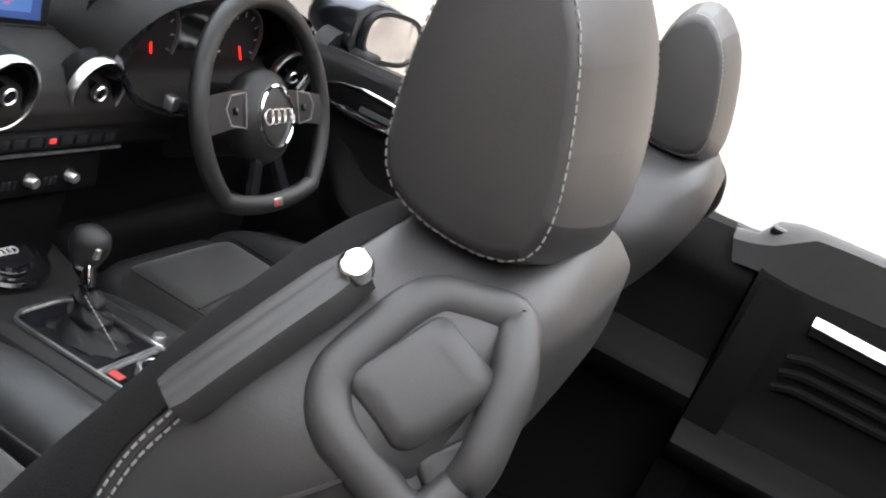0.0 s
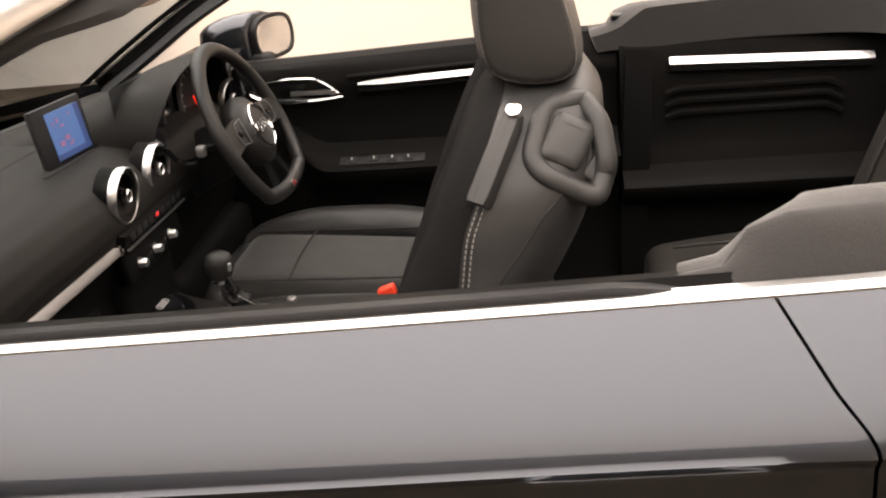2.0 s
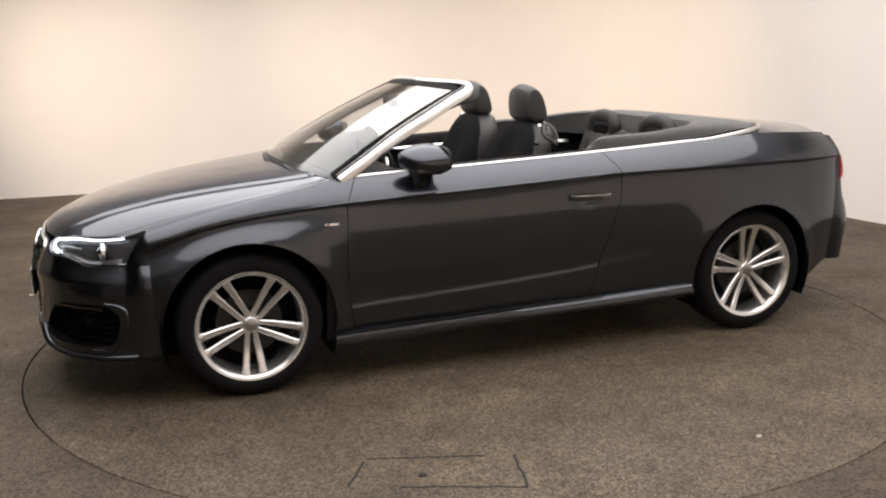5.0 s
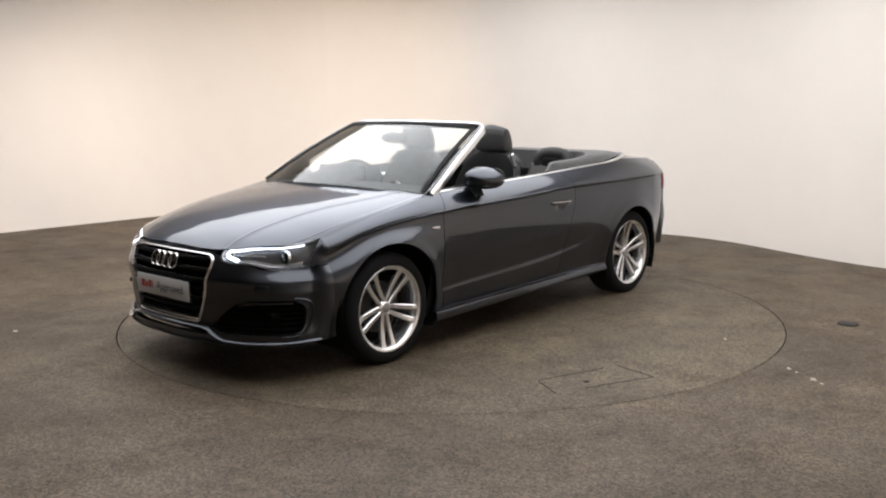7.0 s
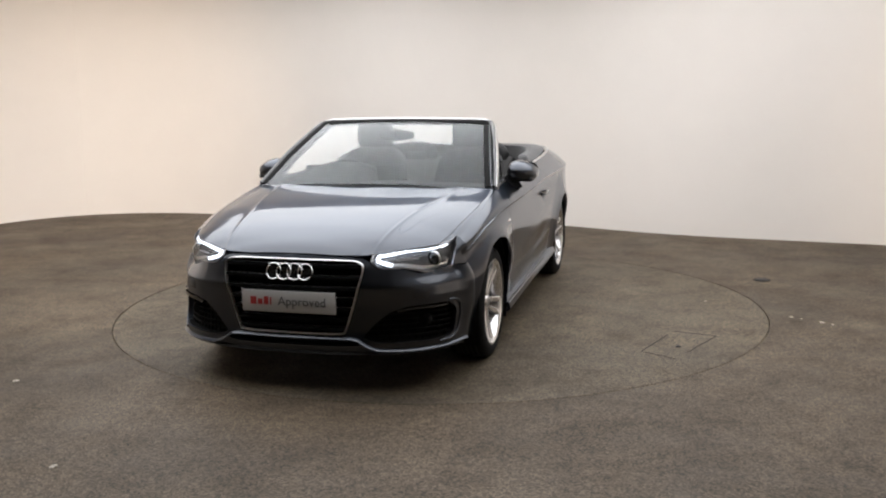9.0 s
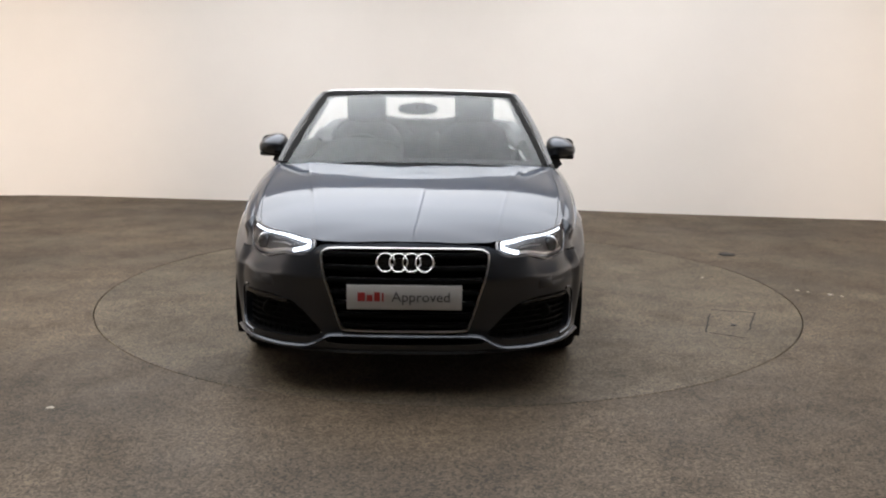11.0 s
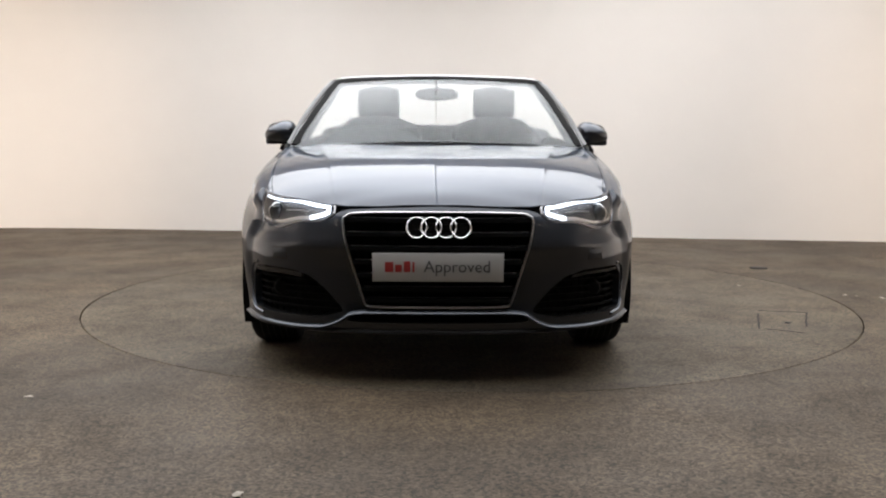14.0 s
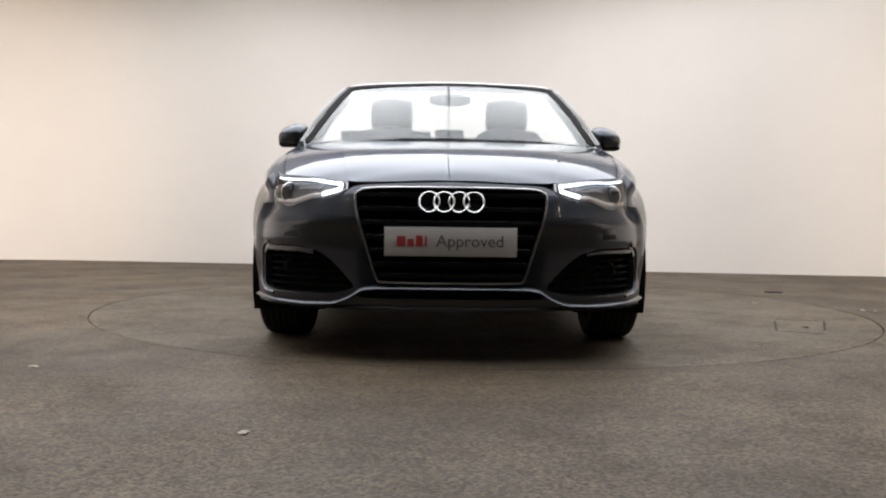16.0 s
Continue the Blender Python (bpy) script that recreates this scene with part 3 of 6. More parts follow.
for side, wing in ((1, wings[0]), (-1, wings[1])):
    bm = wing_top()
    if side < 0:
        mirror_x(bm)
    part("wing_top", bm, M_PAINT, wing)

# ---------- front bumper ----------
PLAN = [(0, -2.19), (.2, -2.183), (.4, -2.146), (.55, -2.088), (.65, -2.022), (.72, -1.955), (.77, -1.875), (.81, -1.78), (.834, -1.70)]
_l = [0.0]
for p, q in zip(PLAN, PLAN[1:]):
    _l.append(_l[-1] + math.dist(p, q))
PL = _l[-1]
plan_x, plan_y = pchip([(l, p[0]) for l, p in zip(_l, PLAN)]), pchip([(l, p[1]) for l, p in zip(_l, PLAN)])
lean = pchip([(.17, -.035), (.205, -.012), (.25, 0), (.33, -.008), (.44, -.010), (.505, -.004), (.545, .005), (.562, .002), (.59, -.007), (.65, -.028), (.69, -.05), (.74, -.085)])
bump_top = pchip([(0, .704), (.36, .69), (.405, .677), (.44, .648), (.48, .638), (.55, .637), (.60, .624), (.66, .605), (.70, .604), (.73, .611), (.75, .618), (.834, .618)])


def front_at(u, z):
    """A place on the nose: u metres along the plan from the middle, at height z."""
    s = -1 if u < 0 else 1
    a = abs(u)
    x, y = plan_x(a), plan_y(a)
    tx, ty = plan_x(min(PL, a + .01)) - plan_x(max(0, a - .01)), plan_y(min(PL, a + .01)) - plan_y(max(0, a - .01))
    n = Vector((ty, -tx)).normalized()
    blend = sstep(0.02, .12, PL - a)
    fade = sstep(PL - .12, PL, a)
    # the corner below the lamp leans inwards
    o = lean(z) * lerp(.25, 1, blend) - .040 * sstep(.47, .61, z) * sstep(.50, .74, x) * (1 - fade)
    px = lerp(x + n.x * o, side_x(-1.70, z), fade * .999) if a > PL - .12 else x + n.x * o
    return Vector((s * px, y + n.y * o * (1 - fade), z))


def u_of(x, z):
    """How far along the plan the nose reaches x at height z."""
    a, b = 0.0, PL
    for _ in range(16):
        m = (a + b) / 2
        if front_at(m, z).x < abs(x):
            a = m
        else:
            b = m
    return math.copysign((a + b) / 2, x)


def on_nose(x, z, out=0.0):
    p = front_at(u_of(x, z), z)
    d = Vector((x * .5, -1, 0)).normalized()
    q = Vector((x, p.y, z))
    return q + d * out


GRILLE = smooth_poly([(-.335, .688), (.335, .688), (.383, .66), (.372, .58), (.292, .318), (.27, .306), (-.27, .306), (-.292, .318), (-.372, .58), (-.383, .66)], 4, .35)
INTAKE = smooth_poly([(.366, .290), (.445, .374), (.51, .424), (.59, .446), (.752, .450), (.780, .40), (.772, .275), (.70, .262), (.46, .264)], 4, .25)
SLOT = smooth_poly([(-.33, .288), (.33, .288), (.37, .25), (-.37, .25)], 3, .2)


def bumper():
    us = spaced(-PL, PL, 221)
    rs = spaced(0, 1, 62)
    bm = grid(lambda u, r: front_at(u, lerp(.222, bump_top(abs(plan_x(abs(u)))), r)), us, rs)
    back = lambda x, z, c: Vector((x, front_at(u_of(x, z), z).y, z))
    for poly in (GRILLE, SLOT, INTAKE, [(-x, z) for x, z in INTAKE]):
        cut(bm, poly, (0, 2), back)
    bmesh.ops.delete(bm, geom=[v for v in bm.verts if not v.link_faces], context="VERTS")
    face_to(bm, (0, 0, .4))
    return skirt(bm, .03)


part("front_bumper", bumper(), M_PAINT, car)


def fill(poly, depth, bm=None, step=None):
    """A recessed back plate for an opening of the nose."""
    bm = bm or bmesh.new()
    vs = [bm.verts.new(on_nose(x, z, -depth)) for x, z in poly]
    bm.faces.new(vs)
    return bm


def grow(poly, d):
    c = Vector((sum(p[0] for p in poly) / len(poly), sum(p[1] for p in poly) / len(poly)))
    out = []
    k = len(poly)
    for i in range(k):
        a, b = Vector(poly[i - 1]), Vector(poly[(i + 1) % k])
        t = (b - a).normalized()
        n = Vector((t.y, -t.x))
        if n.dot(Vector(poly[i]) - c) < 0:
            n = -n
        out.append(tuple(Vector(poly[i]) + n * d))
    return out


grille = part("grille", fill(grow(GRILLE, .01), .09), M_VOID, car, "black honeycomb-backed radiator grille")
part("grille_frame", sweep([on_nose(x, z, .004) for x, z in grow(GRILLE, -.006)], [(-.0045, -.014), (-.0045, .002), (-.002, .006), (.002, .006), (.0045, .002), (.0045, -.014)], up=(0, -1, 0), closed=True), M_SATIN, grille, "slim chrome grille surround")


def grille_half(z):
    xs = [x for x in spaced(0, .4, 200) if inside(GRILLE, x, z)]
    return max(xs) - .014 if xs else 0


for z in (.652, .598, .545, .49, .437, .384, .34):
    h = grille_half(z)
    pts = [on_nose(x, z, -.018) for x in spaced(-h, h, 21)]
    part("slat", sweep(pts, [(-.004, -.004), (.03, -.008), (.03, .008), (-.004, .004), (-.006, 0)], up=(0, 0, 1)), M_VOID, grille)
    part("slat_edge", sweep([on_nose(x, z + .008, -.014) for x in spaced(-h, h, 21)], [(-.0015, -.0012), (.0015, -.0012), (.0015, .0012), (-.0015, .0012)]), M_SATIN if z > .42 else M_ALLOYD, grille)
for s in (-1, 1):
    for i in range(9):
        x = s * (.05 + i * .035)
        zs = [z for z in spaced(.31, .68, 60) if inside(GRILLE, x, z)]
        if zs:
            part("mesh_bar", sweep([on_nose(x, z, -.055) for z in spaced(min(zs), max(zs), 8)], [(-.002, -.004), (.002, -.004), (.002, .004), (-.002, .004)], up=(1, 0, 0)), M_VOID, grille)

# four linked rings
for i in range(4):
    cx = -.0855 + i * .057 + .002
    pts = [on_nose(cx + .0385 * math.cos(a), .625 + .0385 * math.sin(a), .012 + (.003 if i % 2 else 0)) for a in spaced(0, 2 * math.pi, 41)[:-1]]
    bm = sweep(pts, [(-.0035, -.004), (.0035, -.004), (.0035, .003), (.0015, .005), (-.0015, .005), (-.0035, .003)], up=(0, -1, 0), closed=True)
    part("emblem_ring", bm, M_CHROME, grille, "chrome emblem ring")
part("emblem_mount", sweep([on_nose(x, .625, -.006) for x in spaced(-.12, .12, 9)], [(-.012, -.02), (.012, -.02), (.012, .02), (-.012, .02)]), M_GLOSS, grille)

# number plate with its wording
plate = part("number_plate", rbox(.508, .006, .111, .002, 2, m=Matrix.Translation((0, -2.203, .473)) @ Matrix.Rotation(radians(2), 4, "X")), M_PLATE, car, "white show plate with printed wording")
part("plate_holder", rbox(.514, .012, .117, .004, 2, m=Matrix.Translation((0, -2.196, .473)) @ Matrix.Rotation(radians(2), 4, "X")), M_BLACK, car, "black plastic plate holder")


def text(body, size, x, y, z, mat, parent, name, rx=90, rz=0, depth=.0006):
    cu = bpy.data.curves.new(name, "FONT")
    cu.body, cu.size, cu.extrude = body, size, depth
    cu.materials.append(mat)
    cu.resolution_u = 3
    ob = new(name, cu)
    dg = bpy.context.evaluated_depsgraph_get()
    me = bpy.data.meshes.new_from_object(ob.evaluated_get(dg))
    bpy.data.objects.remove(ob)
    me.name = name
    o2 = new(name, me)
    o2.matrix_local = pose(x, y, z, rx, 0, rz)
    o2.parent = parent
    return o2


text("Approved", .0645, -.056, -2.2078, .455, M_INK, plate, "wording")
for x, w, h in ((-.206, .033, .040), (-.166, .026, .029), (-.133, .026, .042), (-.099, .008, .040)):
    part("logo_bar", rbox(w, .0015, h, .0005, 1, m=Matrix.Translation((x + w / 2, -2.2075, .455 + h / 2))), M_REDINK, plate, "red printed mark")


def intake(s):
    bm = bmesh.new()
    poly = [(s * x, z) for x, z in INTAKE]
    vs0 = [bm.verts.new(on_nose(x, z, -.012)) for x, z in poly]
    vs1 = [bm.verts.new(on_nose(x, z, -.10)) for x, z in poly]
    k = len(poly)
    for i in range(k):
        bm.faces.new((vs0[i], vs0[(i + 1) % k], vs1[(i + 1) % k], vs1[i]))
    bm.faces.new(vs1)
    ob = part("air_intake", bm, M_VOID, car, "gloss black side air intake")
    # slats, mesh and lamp near black, with the recess's shade painted in
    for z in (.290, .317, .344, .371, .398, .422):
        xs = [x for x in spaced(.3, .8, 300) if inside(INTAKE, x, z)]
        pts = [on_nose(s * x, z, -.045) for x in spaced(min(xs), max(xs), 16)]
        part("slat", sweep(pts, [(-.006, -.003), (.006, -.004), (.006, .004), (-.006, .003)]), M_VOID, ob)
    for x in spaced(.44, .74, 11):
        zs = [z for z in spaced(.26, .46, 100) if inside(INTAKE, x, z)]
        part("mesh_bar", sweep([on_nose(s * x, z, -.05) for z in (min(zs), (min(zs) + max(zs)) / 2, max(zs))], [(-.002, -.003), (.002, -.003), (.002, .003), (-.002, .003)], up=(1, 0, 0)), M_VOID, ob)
    # blade across the upper edge
    pts = [on_nose(s * x, z, -.004) for x, z in ((.535, .424), (.6, .433), (.65, .434), (.7, .434), (.745, .434))]
    part("upper_blade", sweep(pts, [(-.014, -.008), (.010, -.006), (.010, .006), (-.014, .010)]), M_GLOSS, ob)
    # raised fin round the outer end
    pts = [on_nose(s * x, z, .002) for x, z in ((.752, .456), (.775, .448), (.790, .42), (.792, .38), (.787, .33), (.782, .285), (.765, .258), (.72, .250))]
    part("intake_fin", sweep(vcurve([tuple(p) for p in pts], 40), [(-.007, -.008), (.007, -.008), (.0065, .001), (.003, .0055), (-.003, .0055), (-.0065, .001)], up=(s * .6, -.8, 0)), M_PAINT, ob)
    c = on_nose(s * .655, .36, -.05)
    b = lathe([(0.0, -.022), (.028, -.020), (.034, -.012), (.036, 0), (.036, .03)], 24, "y", m=Matrix.Translation(c))
    part("parking_lamp", b, M_VOID, ob, "round lamp behind the mesh")
    # flat washer cover above the intake
    c = on_nose(s * .64, .508, .001)
    d = Vector((s * .75, -1, 0)).normalized()
    part("cover_joint", rbox(.080, .003, .047, .002, 2, m=Matrix.Translation(c) @ Matrix.Rotation(math.atan2(d.x, -d.y), 4, "Z")), M_GAP, ob, "dark joint round the cover")
    part("washer_cover", rbox(.075, .004, .042, .002, 2, m=Matrix.Translation(c) @ Matrix.Rotation(math.atan2(d.x, -d.y), 4, "Z")), M_PAINT, ob, "small body-coloured washer cover")
    return ob


for s in (1, -1):
    intake(s)

part("lower_slot", fill(grow(SLOT, .01), .06), M_BLACK, car)


def lip():
    path = [(-.815, .232), (-.74, .225), (-.6, .222), (-.46, .228), (-.395, .25), (-.335, .285), (-.27, .291), (0, .292)]
    path += [(-x, z) for x, z in reversed(path[:-1])]
    pts = vcurve([(*on_nose(x, z, .012),) for x, z in path], 90)
    return sweep(pts, [(-.024, -.008), (.004, -.008), (.009, -.004), (.007, .001), (-.006, .008), (-.024, .012)])


part("front_lip", lip(), M_PAINT, car)
part("splitter", sweep(vcurve([(*on_nose(x, .212, .006),) for x in spaced(-.80, .80, 21)], 60), [(-.05, -.008), (.004, -.006), (.006, 0), (.002, .008), (-.05, .016)]), M_BLACK, car)


# ---------- headlights ----------
def head_at(s, x, v, out=0.0):
    """On the lamp between its lower (v=0) and upper (v=1) edge."""
    lo = front_at(u_of(x, bump_top(x) + .003), bump_top(x) + .003)
    lo = Vector((x, lo.y, bump_top(x) + .003))
    hy = y_nose(x)
    hi = Vector((x, hy - .003, bonnet_z(x, hy) - .006))
    p = lo.lerp(hi, v)
    n = Vector((.55, -.8, .1)).normalized()
    p = p + n * (0.012 * 4 * v * (1 - v) * sstep(.40, .50, x)) + n * out
    return Vector((s * p.x, p.y, p.z))


def headlight(s):
    xs = spaced(0, 1, 40)
    lx = lambda u, v: lerp(.413, lerp(.746, .750, v), u)
    vs = spaced(0, 1, 13)

    def sheet(o):
        bm = grid(lambda u, v: head_at(s, lx(u, v), v, o), xs, vs)
        return face_to(bm, (0, 0, .6))
    h = part("headlight", sheet(-.045), M_LAMPHOUSE, car, "led headlight with lit daytime running strip")
    lens = part("lens", sheet(0.0), M_LENS, h, "clear lamp cover")
    lens.visible_shadow = False
    rim = [head_at(s, lx(u, 0), 0, -.004) for u in xs] + [head_at(s, lx(u, 1), 1, -.004) for u in reversed(xs)]
    part("bezel", sweep(rim, [(-.004, -.03), (.004, -.03), (.004, .002), (-.004, .002)], up=(0, -1, .2), closed=True), M_ALLOYD, h, "grey lamp rim")
    # running light: along the top, down the inner tip and along the lower inner edge
    up = [head_at(s, x, .89, -.010) for x in spaced(.722, .440, 24)]
    low = [head_at(s, x, lerp(.45, .17, i / 11), -.014) for i, x in enumerate(spaced(.440, .512, 12))]
    part("running_light", sweep(vcurve([tuple(p) for p in up + low], 60), lambda t: (lambda w: [(-w, -.005), (w, -.005), (w, .005), (-w, .005)])(lerp(.0032, .0078, sstep(.38, .66, t))), up=(0, -1, 0)), M_DRL, h, "lit white running light strip")
    part("inner_bar", sweep([head_at(s, x, lerp(.52, .46, i / 7), -.012) for i, x in enumerate(spaced(.615, .52, 8))], [(-.002, -.004), (.002, -.004), (.002, .004), (-.002, .004)], up=(0, -1, 0)), M_SATIN, h, "bright inner trim bar")
    for x, r in ((.678, .034),):
        c = head_at(s, x, .47, -.03)
        part("projector", lathe([(0.0, -.02), (r * .6, -.017), (r, -.004), (r * 1.12, 0), (r * 1.12, .02)], 24, "y", m=Matrix.Translation(c)), M_GLOSS, h)
        part("projector_ring", lathe([(r * 1.06, -.006), (r * 1.16, -.003), (r * 1.16, .012)], 24, "y", m=Matrix.Translation(c)), M_SATIN, h)
    bm = grid(lambda x, v: head_at(s, x, v, -.036 + .008 * math.sin(v * 9)), spaced(.50, .73, 18), spaced(.06, .22, 6))
    part("reflector_blade", bm, M_SATIN, h)
    return h


def wing_nose(s):
    """The skin between the lamp's outer end and the wing."""
    def f(u, v):
        a = head_at(1, lerp(.746, .750, v), v)
        z = lerp(.618, z_belt(-1.7015), v)
        b = Vector((side_x(-1.7015, z), -1.7015, z))
        p = a.lerp(b, u) + Vector((.8, -.6, 0)) * (.006 * 4 * u * (1 - u))
        return p
    bm = grid(f, spaced(0.01, 1, 10), spaced(0, 1, 14))
    face_to(bm, (0, -1.2, .6))
    if s < 0:
        mirror_x(bm)
    return part("wing_nose", bm, M_PAINT, wings[0 if s > 0 else 1])


for s in (1, -1):
    headlight(s)
    wing_nose(s)


# ---------- windscreen and its frame ----------
def screen_at(s, t):
    b = Vector((.735 * s, lerp(-1.0, -.895, abs(s) ** 2.2), lerp(.968, .938, s * s)))
    h = Vector((.578 * s, lerp(-.315, -.232, s * s), lerp(1.318, 1.296, s * s)))
    p = b.lerp(h, t)
    n = Vector((0, -.62, .78))
    return p + n * (.028 * 4 * t * (1 - t) * .6)


bm = grid(lambda s, t: screen_at(s, t), spaced(-1.045, 1.045, 41), spaced(-.03, 1.01, 21))
face_to(bm, (0, .6, .6))
bmesh.ops.solidify(bm, geom=bm.faces[:], thickness=.005)
windscreen = part("windscreen", bm, M_GLASS, car, "raked clear windscreen")
windscreen.visible_shadow = False
bm = bmesh.new()
edge = [screen_at(-1, t) for t in spaced(0, 1, 16)] + [screen_at(s, 1) for s in spaced(-.95, .95, 24)] + [screen_at(1, t) for t in spaced(1, 0, 16)]
part("screen_seal", sweep(edge, lambda t: (lambda w: [(-w, -.004), (.014, -.004), (.014, .0045), (-w, .0045)])(.020 if t < .27 or t > .73 else .018), up=(0, -.6, .8)), M_VOID, windscreen, "black glass border")


def frame_path(inset):
    pts = []
    for s in (1, -1):
        a = [(.778, -.872, .930), (.752, -.74, 1.008), (.715, -.575, 1.108), (.674, -.40, 1.197), (.636, -.26, 1.268), (.612, -.195, 1.297), (.585, -.180, 1.309), (.54, -.195, 1.316)]
        a = [(s * x, y, z) for x, y, z in a]
        pts += a if s > 0 else list(reversed(a))
        if s > 0:
            pts += [(.36, -.245, 1.321), (0, -.272, 1.326), (-.36, -.245, 1.321)]
    return [Vector(p) + Vector((math.copysign(inset, -p[0]) if abs(p[0]) > .5 else 0, inset * .9, -inset * .2)) for p in vcurve(pts, 110)]


def oriented(path, sec, normal):
    """Sweep with a given outward normal at each point; sec holds (rearward, outward) offsets."""
    bm = bmesh.new()
    rings = []
    n = len(path)
    for i, p in enumerate(path):
        t = (path[min(n - 1, i + 1)] - path[max(0, i - 1)]).normalized()
        nn = normal(p)
        nn = (nn - t * nn.dot(t)).normalized()
        b = t.cross(nn).normalized()
        if b.dot(Vector((0, 1, -.5))) < 0:
            b = -b
        f = sec(p) if callable(sec) else sec
        rings.append([bm.verts.new(p + b * a + nn * c) for a, c in f])
    k = len(rings[0])
    for a, b in zip(rings, rings[1:]):
        for j in range(k):
            bm.faces.new((a[j], b[j], b[(j + 1) % k], a[(j + 1) % k]))
    bm.faces.new(rings[0])
    bm.faces.new(list(reversed(rings[-1])))
    bmesh.ops.recalc_face_normals(bm, faces=bm.faces[:])
    return bm


def frame_normal(p):
    k = sstep(.48, .62, abs(p.x))
    return Vector((math.copysign(.95 * k, p.x), -.25 * (1 - k) + .10 * k, 1.0 * (1 - k) + .42 * k)).normalized()


def frame_section(p):
    """Broad along the pillars, slim across the header."""
    k = sstep(.56, .64, abs(p.x))
    f, r = lerp(.010, .008, k), lerp(.030, .040, k)
    return [(-f, .0), (-f, .009), (-f + .006, .013), (.006, .015), (r - .010, .013), (r, .006), (r, .0)]


screen_frame = part("windscreen_frame", oriented(frame_path(0), frame_section, frame_normal), M_SATIN, car, "polished aluminium windscreen frame")
part("frame_core", oriented(frame_path(0), [(-.016, -.012), (-.020, .000), (-.016, .010), (-.009, .013), (-.008, -.001), (.032, -.001), (.032, -.012)], frame_normal), M_GLOSS, screen_frame, "black frame core")
part("frame_trim", oriented(frame_path(.012), lambda p: (lambda k, j: [(.012 * k, -.028), (.010 * k, -.004), (.036 * k, -.003), (.062 * k, -.008), (.070 * k, -.018), (.048 * k, -.034 * j), (.02 * k, -.040 * j)])(1 - .6 * sstep(.58, .66, abs(p.x)), 1 + .7 * sstep(.58, .66, abs(p.x))), frame_normal), M_PILLAR, screen_frame, "dark inner frame trim")


# cowl and wipers
bm = grid(lambda s, t: Vector((.77 * s, lerp(y_cowl(abs(s) * .78) + .004, lerp(-.985, -.88, abs(s) ** 2.2), t), lerp(bonnet_z(.77 * s, y_cowl(abs(s) * .78)) - .022, lerp(.962, .930, s * s), t))), spaced(-1, 1, 41), spaced(0, 1, 5))
part("cowl", bm, M_BLACK, car, "black plastic cowl below the windscreen")
for x0, x1 in ((-.52, .10), (.02, .62)):
    w = part("wiper", tube([screen_at(lerp(x0, x1, t) / .735, -.060 + .012 * math.sin(t * 2.2)) + Vector((0, -.006, .005)) for t in spaced(0, 1, 14)], .0036, 8), M_BLACK, car, "black windscreen wiper")
    a = screen_at(x1 / .735, -.066) + Vector((0, -.02, -.004))
    b = screen_at(lerp(x0, x1, .5) / .735, -.056) + Vector((0, -.009, .006))
    part("wiper_arm", sweep([a, a.lerp(b, .5) + Vector((0, -.006, .008)), b], [(-.009, -.004), (.009, -.004), (.007, .004), (-.007, .004)]), M_BLACK, w)
# rear-view mirror
MIR = Matrix.Translation((0.0, -.378, 1.222)) @ Matrix.Rotation(radians(-8), 4, "X")


def mirror_shell(k, y0, y1):
    """A flat oval with rounded rim, lying across the car."""
    return lathe([(0.0, y0), (.62 * k, y0), (.9 * k, lerp(y0, y1, .25)), (1.0 * k, lerp(y0, y1, .6)), (.97 * k, y1), (0.0, y1)], 40, "y")


bm = mirror_shell(1.0, -.026, .002)
for v in bm.verts:
    v.co = Vector((.122 * math.copysign(abs(v.co.x) ** .8, v.co.x), v.co.y, .036 * math.copysign(abs(v.co.z) ** .85, v.co.z)))
bm.transform(MIR)
m = part("inner_mirror", bm, M_BLACK, car, "black frameless rear-view mirror", 50)
bm = mirror_shell(.95, .0, .005)
for v in bm.verts:
    v.co = Vector((.122 * math.copysign(abs(v.co.x) ** .8, v.co.x), v.co.y, .036 * math.copysign(abs(v.co.z) ** .85, v.co.z)))
bm.transform(MIR)
part("mirror_glass", bm, M_MIRROR, m)
part("mirror_foot", tube([Vector((0, -.395, 1.222)), Vector((0, -.405, 1.245)), Vector((0, -.398, 1.262))], .012, 12), M_BLACK, m)


